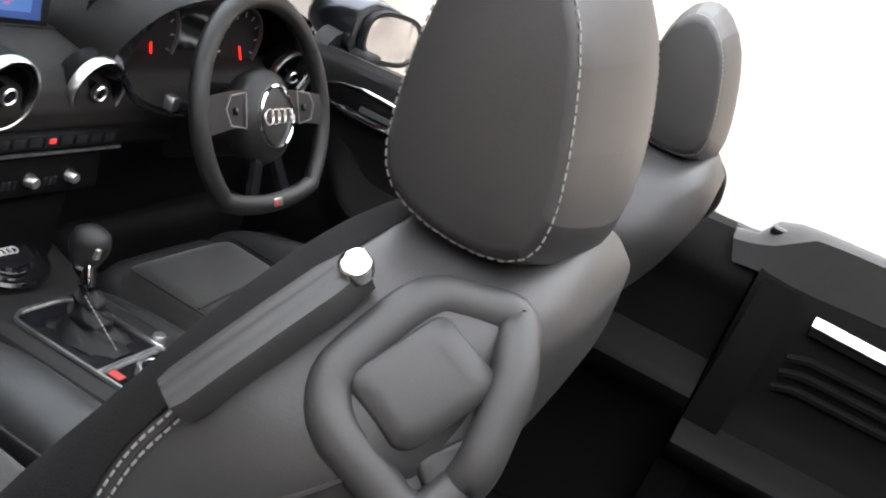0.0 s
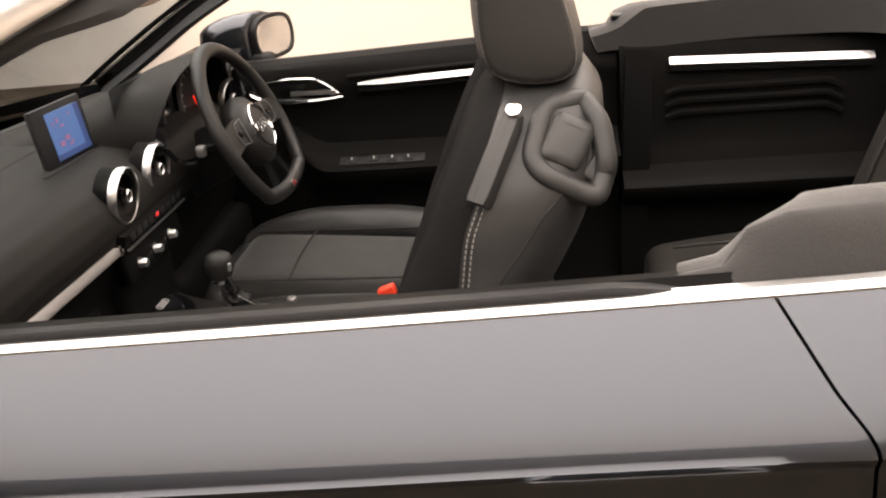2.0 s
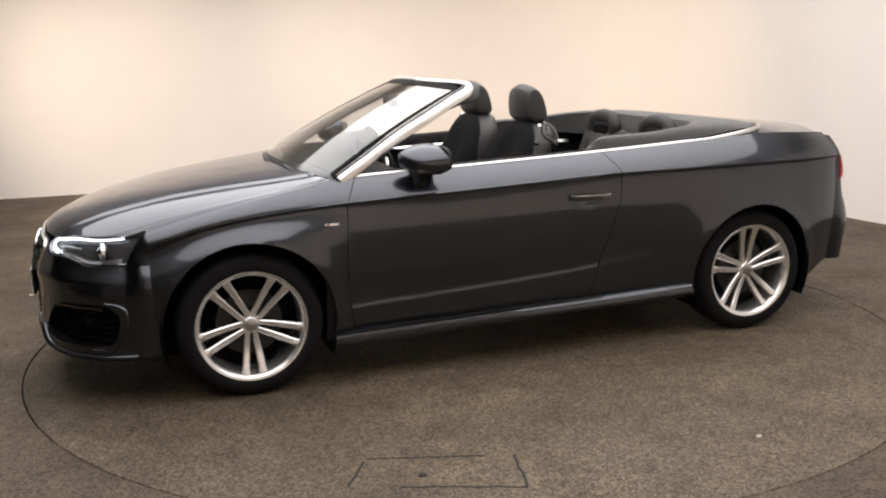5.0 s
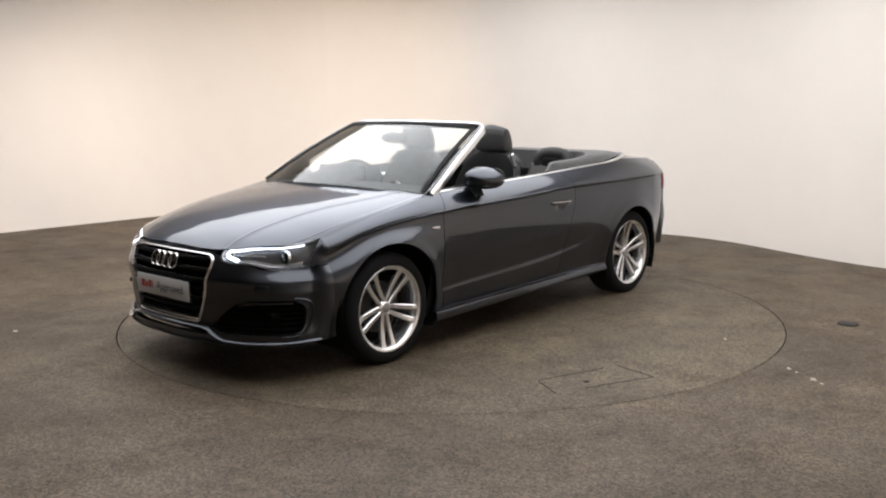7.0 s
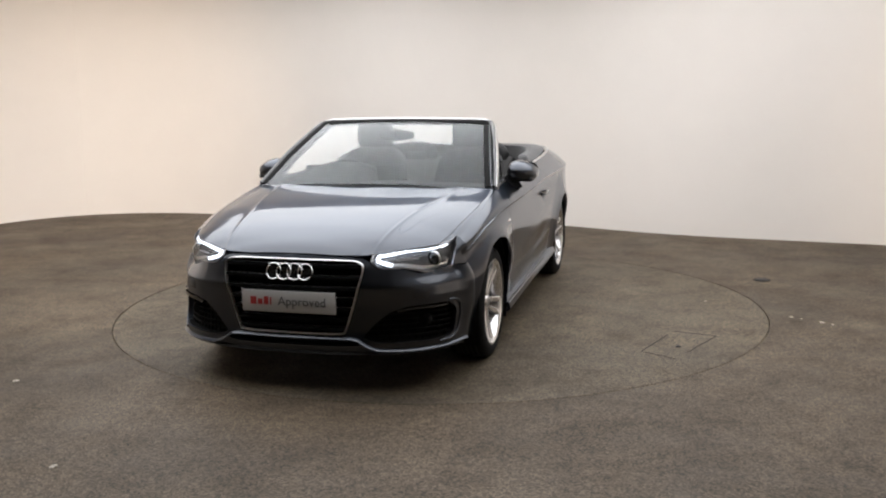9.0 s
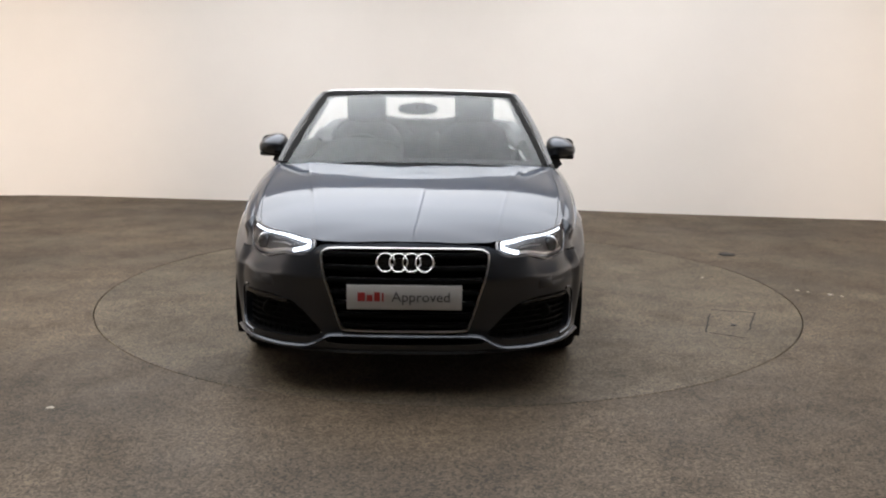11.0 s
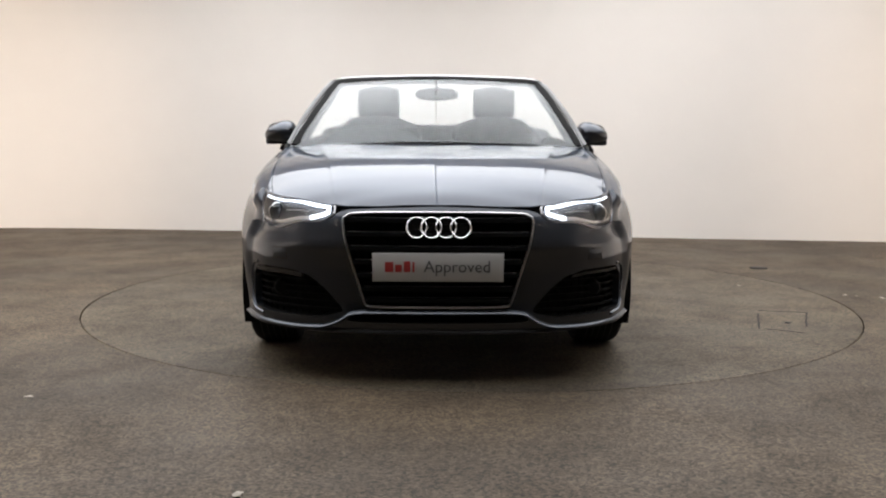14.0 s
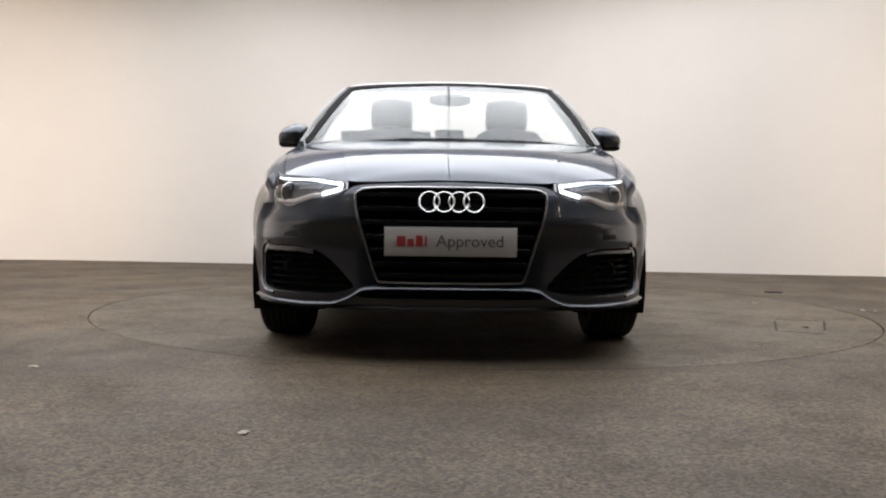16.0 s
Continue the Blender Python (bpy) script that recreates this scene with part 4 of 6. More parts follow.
# ---------- door mirrors, handles, chrome ----------
def door_mirror(s, door):
    """Housing swept outwards from the door; the glass faces the rear."""
    sec = [(.788, .40, .50), (.805, .72, .82), (.83, .92, .99), (.865, 1.0, 1.0), (.902, .98, .93), (.934, .90, .78), (.954, .72, .58), (.966, .42, .34)]
    bm = bmesh.new()
    rings = []
    for x, ky, kz in sec:
        zc = 1.007 - .018 * sstep(.85, .98, x)
        ring = []
        for i in range(28):
            a = 2 * math.pi * i / 28
            ca, sa = math.cos(a), math.sin(a)
            yy = (-.152 * ky * abs(ca) ** .9) if ca < 0 else .012 * abs(ca) ** .5
            zz = .065 * kz * math.copysign(abs(sa) ** .62, sa)
            if ca < 0:
                zz *= 1 - .25 * abs(ca) ** 2 * (1 if sa > 0 else .4)
            ring.append(bm.verts.new((x, -.428 + yy + .38 * (x - .94), zc + zz)))
        rings.append(ring)
    for a, b in zip(rings, rings[1:]):
        for j in range(28):
            bm.faces.new((a[j], b[j], b[(j + 1) % 28], a[(j + 1) % 28]))
    bm.faces.new(rings[0])
    bm.faces.new(rings[-1])
    bmesh.ops.recalc_face_normals(bm, faces=bm.faces[:])
    if s < 0:
        mirror_x(bm)
    mo = part("door_mirror", bm, M_PAINT, car, "body-coloured door mirror housing", 60)
    part("lower_shell", rbox(.150, .125, .03, .014, 3, m=Matrix.Translation((s * .876, -.492, .955))), M_BLACK, mo, "black lower shell")
    foot = sweep([Vector((s * .795, -.52, .905)), Vector((s * .815, -.515, .935)), Vector((s * .85, -.505, .955))], lambda t: [(-.07 + .01 * t, -.02), (.06 - .01 * t, -.02), (.06 - .01 * t, .02), (-.07 + .01 * t, .02)], up=(0, 1, 0))
    part("mirror_foot", foot, M_BLACK, mo)

    def oval(k, y):
        out = []
        for a in spaced(0, 2 * math.pi, 37)[:-1]:
            dx, dz = .072 * k * math.copysign(abs(math.cos(a)) ** .7, math.cos(a)), .050 * k * math.copysign(abs(math.sin(a)) ** .7, math.sin(a))
            out.append(Vector((s * (.884 + dx), y + .38 * (dx - .05) - .05 * dz, 1.004 + dz)))
        return out
    gl = bmesh.new()
    gl.faces.new([gl.verts.new(p) for p in oval(.97, -.408)])
    bmesh.ops.solidify(gl, geom=gl.faces[:], thickness=.003)
    part("mirror_glass", gl, M_MIRROR, mo, "mirror glass")
    part("glass_rim", sweep(oval(1.03, -.411), [(-.005, -.010), (.005, -.010), (.005, .006), (-.005, .006)], up=(0, 1, 0), closed=True), M_BLACK, mo)
    return mo


def door_handle(s, door):
    zc = .778
    pts = []
    for t in spaced(0, 1, 15):
        y = lerp(.225, .437, t)
        pts.append(Vector((s * (side_x(y, zc) + .004 + .024 * math.sin(math.pi * min(1, t * 1.04)) ** .5), y, zc + .002 - .004 * t)))
    h = part("door_handle", sweep(pts, lambda t: [(-.006, -.010), (.006, -.011), (.008, .0), (.006, .010), (-.004, .012), (-.008, 0)]), M_PAINT, door, "body-coloured pull handle")
    part("handle_trim", sweep([p + Vector((s * .006, 0, .011)) for p in pts], [(-.004, -.002), (.004, -.002), (.004, .002), (-.004, .002)]), M_SATIN, door, "bright handle strip")


for s, d in ((1, doors[0]), (-1, doors[1])):
    door_mirror(s, d)
    door_handle(s, d)


def belt_chrome():
    pts = [Vector((x_belt(y) - .004, y, z_belt(y) + .004)) for y in spaced(-.80, 1.06, 60)]
    pts += [Vector(p) for p in vcurve([(.764, 1.08, 1.018), (.758, 1.2, 1.032), (.742, 1.32, 1.048), (.70, 1.42, 1.060), (.60, 1.49, 1.062), (.40, 1.53, 1.060), (0, 1.545, 1.058)], 30)]
    return sweep(pts, [(-.006, -.016), (.009, -.016), (.010, -.005), (.005, .001), (-.006, .002)])


pair("belt_trim", belt_chrome, M_SATIN, "bright aluminium belt trim")


def badge(s):
    y0 = -.93
    b = part("wing_badge", rbox(.003, .062, .011, .001, 1, m=Matrix.Translation((s * (side_x(-.93, .745) + .001), y0, .742))), M_SATIN, wings[0 if s > 0 else 1], "small bright trim badge")
    part("badge_insert", rbox(.002, .012, .009, .0008, 1, m=Matrix.Translation((s * (side_x(-.93, .745) + .003), y0 - .018, .742))), M_REDINK, wings[0 if s > 0 else 1])


for s in (1, -1):
    badge(s)

# ---------- rear end ----------
RPLAN = [(.803, 1.872), (.742, 1.958), (.625, 2.034), (.42, 2.110), (.2, 2.15), (0, 2.16)]
rl = [0.0]
for p, q in zip(RPLAN, RPLAN[1:]):
    rl.append(rl[-1] + math.dist(p, q))
rx_, ry_ = pchip([(l, p[0]) for l, p in zip(rl, RPLAN)]), pchip([(l, p[1]) for l, p in zip(rl, RPLAN)])
rlean = pchip([(.2, -.02), (.28, .012), (.40, .030), (.52, .042), (.60, .028), (.68, -.004), (.75, -.022), (.90, -.040), (.95, -.046), (.985, -.07)])


def rear_at(u, z):
    s = -1 if u < 0 else 1
    a = rl[-1] - abs(u)
    x, y = rx_(a), ry_(a)
    k = sstep(0, .15, a)
    n = Vector((x * .9, y - .9)).normalized()
    o = rlean(z) * k
    px = x + n.x * o
    if k < 1:
        px = lerp(side_x(1.872, min(z, z_belt(1.872))), px, k)
    px *= 1 - .11 * k * sstep(.78, .985, z)
    return Vector((s * px, y + n.y * o, z))


bm = grid(lambda u, z: rear_at(u, z), spaced(-rl[-1], rl[-1], 81), spaced(.31, .985, 46))
face_to(bm, (0, 1, .6))
part("rear_bumper", skirt(bm, .02), M_PAINT, car)
for s in (1, -1):
    us = spaced(rl[-1] - .02, rl[-1] - .42, 24)
    bm = grid(lambda u, v: rear_at(s * u, lerp(.765, .885, v)) + Vector((s * .004, .006, 0)) + Vector((s * .2, 1, 0)).normalized() * .006 * math.sin(v * math.pi), us, spaced(0, 1, 8))
    face_to(bm, (0, 1, .6))
    part("tail_lamp", skirt(bm, .02), M_RED, car, "red tail lamp wrapped round the rear corner")


def deck():
    def f(s, t):
        y0 = lerp(1.53, 1.30, abs(s) ** 3)
        y1 = lerp(2.095, 1.855, abs(s) ** 3.0)
        y = lerp(y0, y1, t)
        xe = x_belt(y) if y < 1.87 else lerp(x_belt(1.87), .5, (y - 1.87) / .3)
        x = s * xe
        z = lerp(1.052, .992, t ** 1.4) + .012 * (1 - s * s) + .006 * sstep(.80, .92, t) - .022 * sstep(.92, 1, t)
        z = lerp(z, z_belt(y), abs(s) ** 5)
        return Vector((x, y, z))
    bm = grid(f, spaced(-1, 1, 49), spaced(0, 1, 30))
    for f2 in bm.faces:
        f2.normal_update()
        if f2.normal.z < 0:
            f2.normal_flip()
    return skirt(bm, .02)


part("boot_lid", deck(), M_PAINT, car)

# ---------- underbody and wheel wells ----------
# near black: the shade below the car is put into the colour
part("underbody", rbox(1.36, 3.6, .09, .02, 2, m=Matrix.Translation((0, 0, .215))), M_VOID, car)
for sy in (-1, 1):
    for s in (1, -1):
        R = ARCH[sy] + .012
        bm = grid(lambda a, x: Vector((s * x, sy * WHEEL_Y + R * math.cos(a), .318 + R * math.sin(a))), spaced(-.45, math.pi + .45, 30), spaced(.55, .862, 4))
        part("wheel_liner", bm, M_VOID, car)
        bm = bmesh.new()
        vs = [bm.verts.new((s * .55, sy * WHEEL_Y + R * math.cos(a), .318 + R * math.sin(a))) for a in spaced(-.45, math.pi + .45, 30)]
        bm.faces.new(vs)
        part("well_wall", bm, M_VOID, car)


# ---------- wheels ----------
def wheel(sy, s):
    """Axle along x, outer face towards +x before mirroring."""
    c = Vector((s * .754, sy * WHEEL_Y, .318))
    flip = Matrix.Translation(c) @ (Matrix.Identity(4) if s > 0 else Matrix.Rotation(math.pi, 4, "Z")) @ Matrix.Rotation(radians(SPIN[(sy, s)]), 4, "X")
    tyre = lathe([(.236, .096), (.246, .108), (.264, .113), (.290, .108), (.306, .098), (.3165, .080), (.318, .05), (.318, -.05), (.3165, -.08), (.306, -.1), (.28, -.11), (.24, -.1), (.232, -.09)], 72, "x", m=flip)
    w = part("wheel", tyre, M_RUBBER, car, "low-profile black tyre on a twin-spoke alloy")
    for o in (-.055, -.028, 0, .028, .055):
        part("tread_groove", lathe([(.3178, o - .004), (.3188, o), (.3178, o + .004)], 64, "x", m=flip), M_GAP, w)
    rim = lathe([(.220, -.08), (.221, .02), (.224, .07), (.233, .088), (.241, .098), (.2465, .101), (.247, .105), (.244, .108), (.238, .107), (.229, .101), (.219, .085), (.213, .02), (.210, -.08)], 72, "x", m=flip)
    part("rim", rim, M_ALLOY, w, "silver alloy rim")
    # near-black barrel stands in for the shade behind the spokes
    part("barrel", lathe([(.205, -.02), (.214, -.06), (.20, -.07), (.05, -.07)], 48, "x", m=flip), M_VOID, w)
    part("brake_disc", lathe([(.07, .02), (.145, .02), (.146, .0), (.07, .0)], 48, "x", m=flip), M_STEEL, w)
    hub = lathe([(0.0, .074), (.031, .074), (.034, .072), (.037, .066), (.044, .060), (.050, .050), (.051, .02)], 40, "x", m=flip)
    part("hub", hub, M_ALLOY, w)
    part("centre_cap", lathe([(0.0, .079), (.023, .078), (.028, .0745)], 28, "x", m=flip), M_ALLOYD, w, "grey centre cap")
    for i in range(5):
        a0 = 2 * math.pi * i / 5 + math.pi / 2
        for k in (-1, 1):
            bm = bmesh.new()
            rings = []
            n = 12
            for t in spaced(0, 1, n):
                r = lerp(.034, .234, t)
                ang = a0 + k * math.atan2(lerp(.0165, .040, t), r)
                wd = lerp(.0120, .0165, t) + .006 * sstep(.84, 1, t)
                hgt = lerp(.066, .098, t ** 1.3) - .006 * math.sin(math.pi * t)
                th = lerp(.035, .02, t)
                cc = Vector((0, r * math.cos(ang), r * math.sin(ang)))
                tg = Vector((0, -math.sin(ang), math.cos(ang)))
                sec = [(-wd, -th), (-wd, -.004), (-wd * .65, 0), (wd * .65, 0), (wd, -.004), (wd, -th)]
                rings.append([bm.verts.new(cc + tg * q + Vector((hgt + h, 0, 0))) for q, h in sec])
            for a, b in zip(rings, rings[1:]):
                for j in range(6):
                    bm.faces.new((a[j], b[j], b[(j + 1) % 6], a[(j + 1) % 6]))
            bm.faces.new(rings[0])
            bm.faces.new(rings[-1])
            bmesh.ops.recalc_face_normals(bm, faces=bm.faces[:])
            bm.transform(flip)
            part("spoke", bm, M_ALLOY, w, "", 30)
        ab = a0 + math.pi / 5
        part("wheel_bolt", lathe([(0.0, .066), (.0085, .066), (.0095, .064), (.0095, .050)], 8, "x", m=flip @ Matrix.Translation((-.006, .050 * math.cos(ab), .050 * math.sin(ab)))), M_BLACK, w)
    return w


SPIN = {(-1, 1): 36, (1, 1): 2, (-1, -1): 20, (1, -1): 33}
for sy in (-1, 1):
    for s in (1, -1):
        wheel(sy, s)

# ---------- interior materials ----------
def leather(name, color, rough=0.5, spec=0.3):
    m = material(name, color, rough, grain=0.10, scale=30, bump=0.06, bump_scale=520, spec=spec)
    return m


M_LEATHER = leather("black_leather", (0.0255, 0.0256, 0.0258), 0.44, 0.36)
M_SOFT = leather("soft_touch_dash", (0.0118, 0.0108, 0.0098), 0.64, 0.16)
M_DOORCARD = leather("black_door_trim", (0.005, 0.0048, 0.0046), 0.65, 0.08)
M_STEER = leather("steering_wheel_leather", (0.014, 0.0138, 0.0135), 0.45, 0.3)
M_CONSOLE = leather("console_plastic", (0.014, 0.0135, 0.013), 0.6, 0.2)
M_GAITER = leather("gaiter_leather", (0.0045, 0.0044, 0.0042), 0.5, 0.2)
M_REAR = leather("rear_seat_leather", (0.021, 0.0195, 0.018), 0.5)
M_CLOTH = material("woven_black_cloth", (0.017, 0.0165, 0.0155), 0.9, grain=0.3, scale=300, bump=0.5, bump_scale=700, sheen=0.2)
M_CARPET = material("black_carpet", (0.005, 0.005, 0.005), 0.95, grain=0.3, scale=200, bump=0.6, bump_scale=500, spec=0.1)
M_THREAD = material("grey_thread", (0.22, 0.215, 0.205), 0.8)
M_TOP = material("folded_roof_cloth", (0.022, 0.021, 0.021), 0.85, grain=0.15, scale=150, bump=0.4, bump_scale=600, sheen=0.3)
M_BUCKLE = material("red_buckle_plastic", (0.75, 0.05, 0.02), 0.35)
M_SCREENBLUE = glowing("lit_display", (0.05, 0.11, 0.26), 0.36)
M_NEEDLE = glowing("lit_red_needle", (0.9, 0.02, 0.01), .7)
M_CLOTHD = material("black_knit_cloth", (0.008, 0.008, 0.008), 0.95, grain=0.3, scale=300, bump=0.5, bump_scale=800, spec=0.1)
M_REDLAMP = glowing("small_red_lamp", (0.7, 0.03, 0.03), 0.35)
M_PALE = material("pale_symbol_print", (0.6, 0.6, 0.58), 0.5)


def stitches(path, normal, length=.0055, pitch=.0085, r=.0011, bm=None):
    """Short threads lying along a path; normal gives the outward way at a point."""
    bm = bm or bmesh.new()
    run = 0.0
    path = [Vector(p) for p in path]
    lens = [0.0]
    for a, b in zip(path, path[1:]):
        lens.append(lens[-1] + (b - a).length)
    k = 0
    while run < lens[-1] - length:
        ends = []
        for d in (run, run + length):
            i = max(j for j in range(len(path) - 1) if lens[j] <= d)
            ends.append(path[i].lerp(path[i + 1], (d - lens[i]) / max(1e-9, lens[i + 1] - lens[i])))
        n = normal(ends[0]).normalized()
        t = (ends[1] - ends[0]).normalized()
        s = t.cross(n)
        pts = []
        for e, q in ((ends[0], 0), (ends[0].lerp(ends[1], .5), 1), (ends[1], 0)):
            for o, h in ((-r, 0), (0, r * 1.2), (r, 0)):
                pts.append(bm.verts.new(e + s * o + n * (h * (.5 + .5 * q) + r * .4)))
        for j in (0, 3):
            bm.faces.new((pts[j], pts[j + 1], pts[j + 4], pts[j + 3]))
            bm.faces.new((pts[j + 1], pts[j + 2], pts[j + 5], pts[j + 4]))
        run += pitch
    bmesh.ops.recalc_face_normals(bm, faces=bm.faces[:])
    return bm


def pad(cx, cy, cz, sx, sy, sz, r=.03, puff=.01, m=None, seg=4):
    """A stuffed cushion block: rounded and slightly swollen."""
    bm = rbox(sx, sy, sz, r, seg)
    bmesh.ops.subdivide_edges(bm, edges=[e for e in bm.edges if e.calc_length() > .05], cuts=5, use_grid_fill=True)
    for v in bm.verts:
        a, b = v.co.x / (sx / 2), v.co.y / (sy / 2)
        if v.co.z > 0:
            v.co.z += puff * (1 - a * a) * (1 - b * b)
    bm.transform(Matrix.Translation((cx, cy, cz)) @ (m or Matrix.Identity(4)))
    return bm


# ---------- floor and door trims ----------
part("cabin_floor", rbox(1.44, 2.0, .05, .01, 2, m=Matrix.Translation((0, .05, .30))), M_CARPET, car)
part("front_bulkhead", rbox(1.46, .04, .60, .01, 2, m=Matrix.Translation((0, -.90, .60))), M_CARPET, car)
part("rear_bulkhead", rbox(1.30, .04, .62, .01, 2, m=Matrix.Translation((0, 1.17, .62))), M_CARPET, car)


def arm(y):
    return sstep(-.42, -.27, y)


def card_x(y, v):
    """Inner face of a front door: (x, z) at v from the belt (0) to the sill (1)."""
    zb, xb = z_belt(y), x_belt(y)
    a = arm(y)
    lift = .07 * (1 - a)
    pro = [(xb - .014, zb + .002), (xb - .022, zb + .012), (.722, zb + .004), (.702, .945 if zb > .95 else zb - .006), (.694, .925), (.690, .905), (.694, .885), (.702, .86),
           (.706, .80), (.703, .755 + lift), (lerp(.70, .668, a), .728 + lift), (lerp(.698, .640, a), .712 + lift), (lerp(.697, .632, a), .70 + lift), (lerp(.70, .640, a), .675 + lift),
           (.685, .63), (.700, .55), (.69, .42), (.67, .33)]
    i = v * (len(pro) - 1)
    k = min(len(pro) - 2, int(i))
    t = i - k
    return Vector((lerp(pro[k][0], pro[k + 1][0], t), y, lerp(pro[k][1], pro[k + 1][1], t)))


def door_card(s):
    bm = grid(lambda y, v: card_x(y, v), spaced(-.80, .432, 56), spaced(0, 1, 35))
    face_to(bm, (2, -.1, .7))
    bmesh.ops.reverse_faces(bm, faces=bm.faces[:])
    face_to(bm, (0, -.1, .75), away=False)
    if s < 0:
        mirror_x(bm)
    d = part("door_card", bm, M_DOORCARD, car, "black moulded door trim")
    sx = lambda x: s * x

    def at(y, z, out):
        return Vector((s * (.692 - out + (0 if z > .88 else .008)), y, z))
    # bright strip
    strip = [at(y, lerp(.900, .922, (y + .18) / .58), .006) for y in spaced(-.185, .285, 24)]
    part("trim_strip", sweep(strip, lambda t: (lambda k: [(-.004, -.0075 * k), (.004, -.0075 * k), (.005, 0), (.004, .0075 * k), (-.004, .0075 * k)])(min(1, .25 + t * 7)), up=(s * .6, 0, .8)), M_SATIN, d, "brushed aluminium strip")
    part("strip_shadow", sweep([p + Vector((s * .002, 0, -.014)) for p in strip], [(-.008, -.005), (.006, -.005), (.006, .005), (-.008, .005)]), M_VOID, d)
    part("strip_hollow", sweep([at(y, lerp(.902, .926, (y + .18) / .58) + .017, .001) for y in spaced(-.21, .30, 20)], disc(.006, 8)), M_DOORCARD, d)
    # pull recess and chrome surround
    ring = [(-.46, .895), (-.42, .915), (-.36, .923), (-.29, .92), (-.262, .905), (-.228, .874), (-.30, .868), (-.38, .866), (-.425, .873)]
    loop = [at(y, z, .004) for y, z in smooth_poly(ring, 3, .25)]
    b2 = bmesh.new()
    b2.faces.new([b2.verts.new(p + Vector((s * .002, 0, 0))) for p in loop])
    part("pull_recess", b2, M_GLOSS, d)
    part("pull_surround", sweep(loop, disc(.0026, 8), closed=True), M_CHROME, d, "thin bright surround")
    low = vcurve([tuple(at(y, z, .012)) for y, z in ((-.45, .888), (-.42, .872), (-.36, .865), (-.29, .867), (-.226, .873))], 20)
    part("pull_rail", sweep(low, disc(.0036, 8)), M_CHROME, d, "bright lower rail")
    part("pull_lever", sweep([at(y, .889, .014) for y in (-.35, -.30, -.262)] + [at(-.24, .885, .012)], [(-.004, -.005), (.006, -.005), (.006, .005), (-.004, .005)]), M_SATIN, d, "bright door lever")
    for i, y in enumerate((-.215, -.16, -.115, -.075)):
        part("window_switch", rbox(.022, .024, .008, .003, 2, m=Matrix.Translation((s * .652, y, .7225)) @ Matrix.Rotation(radians(-s * 28), 4, "Y")), M_BLACK, d)
        part("switch_mark", rbox(.007, .003, .002, .0005, 1, m=Matrix.Translation((s * .650, y, .7268)) @ Matrix.Rotation(radians(-s * 28), 4, "Y")), M_PALE, d)
    part("switch_plate", rbox(.03, .21, .006, .003, 2, m=Matrix.Translation((s * .652, -.14, .7195)) @ Matrix.Rotation(radians(-s * 28), 4, "Y")), M_BLACK, d)
    # black window seal along the belt
    seal = [Vector((s * (x_belt(y) - .013), y, z_belt(y) + .009)) for y in spaced(-.79, .40, 40)]
    part("window_seal", sweep(seal, lambda t: (lambda k: [(-.011, -.014), (.011, -.014), (.011, -.001 - k), (.007, .004 - k), (-.006, .004 - k), (-.011, -k)])(.012 * sstep(.92, 1, t))), M_BLACK, d)
    if s < 0:
        part("latch_cap", rbox(.05, .085, .018, .006, 3, m=Matrix.Translation((s * .722, .462, 1.012))), M_GLOSS, d, "black cap at the door's rear edge")
    # speaker grille
    part("speaker", lathe([(0.0, .004), (.07, .004), (.078, .0)], 32, "x", m=Matrix.Translation((s * .683, -.42, .50)) @ (Matrix.Identity(4) if s < 0 else Matrix.Rotation(math.pi, 4, "Z"))), M_BLACK, d)
    return d


for s in (1, -1):
    door_card(s)


def rear_trim(s):
    def f(y, v):
        pro = [(.748, .985), (.742, .995), (.712, .99), (.690, .97), (.676, .93), (.668, .86), (.668, .80), (.668, .72), (.655, .665), (.60, .645), (.585, .63), (.60, .60), (.66, .56), (.66, .45), (.64, .33)]
        i = v * (len(pro) - 1)
        k = min(len(pro) - 2, int(i))
        t = i - k
        dz = .02 * (y - .5)
        return Vector((lerp(pro[k][0], pro[k + 1][0], t), y, lerp(pro[k][1], pro[k + 1][1], t) + dz * (1 - v)))
    bm = grid(f, spaced(.436, 1.14, 30), spaced(0, 1, 45))
    face_to(bm, (0, .8, .8), away=False)
    if s < 0:
        mirror_x(bm)
    d = part("rear_side_trim", bm, M_DOORCARD, car, "black moulded rear side trim")
    strip = [Vector((s * .660, y, lerp(.909, .893, (y - .55) / .45))) for y in spaced(.548, 1.0, 16)]
    part("trim_strip", sweep(strip, [(-.005, -.009), (.005, -.009), (.005, .009), (-.005, .009)], up=(s * .6, 0, .8)), M_SATIN, d, "brushed aluminium strip")
    part("strip_shadow", sweep([p + Vector((0, 0, -.015)) for p in strip], [(-.008, -.006), (.006, -.006), (.006, .006), (-.008, .006)]), M_VOID, d)
    for i in range(3):
        z = .845 - .028 * i
        pts = vcurve([(s * .664, .54, z - .012), (s * .661, .58, z), (s * .661, .90, z), (s * .663, .94, z - .02)], 24)
        part("rib", sweep(pts, [(-.005, -.007), (.004, -.006), (.005, .002), (-.005, .007)]), M_DOORCARD, d)
    part("belt_strap", sweep(vcurve([(s * .668, .480, .94), (s * .650, .475, .80), (s * .640, .465, .60), (s * .63, .46, .36)], 20), [(-.002, -.032), (.002, -.032), (.002, .032), (-.002, .032)], up=(0, 1, 0)), M_VOID, d, "black seat belt strap")
    return d


for s in (1, -1):
    rear_trim(s)


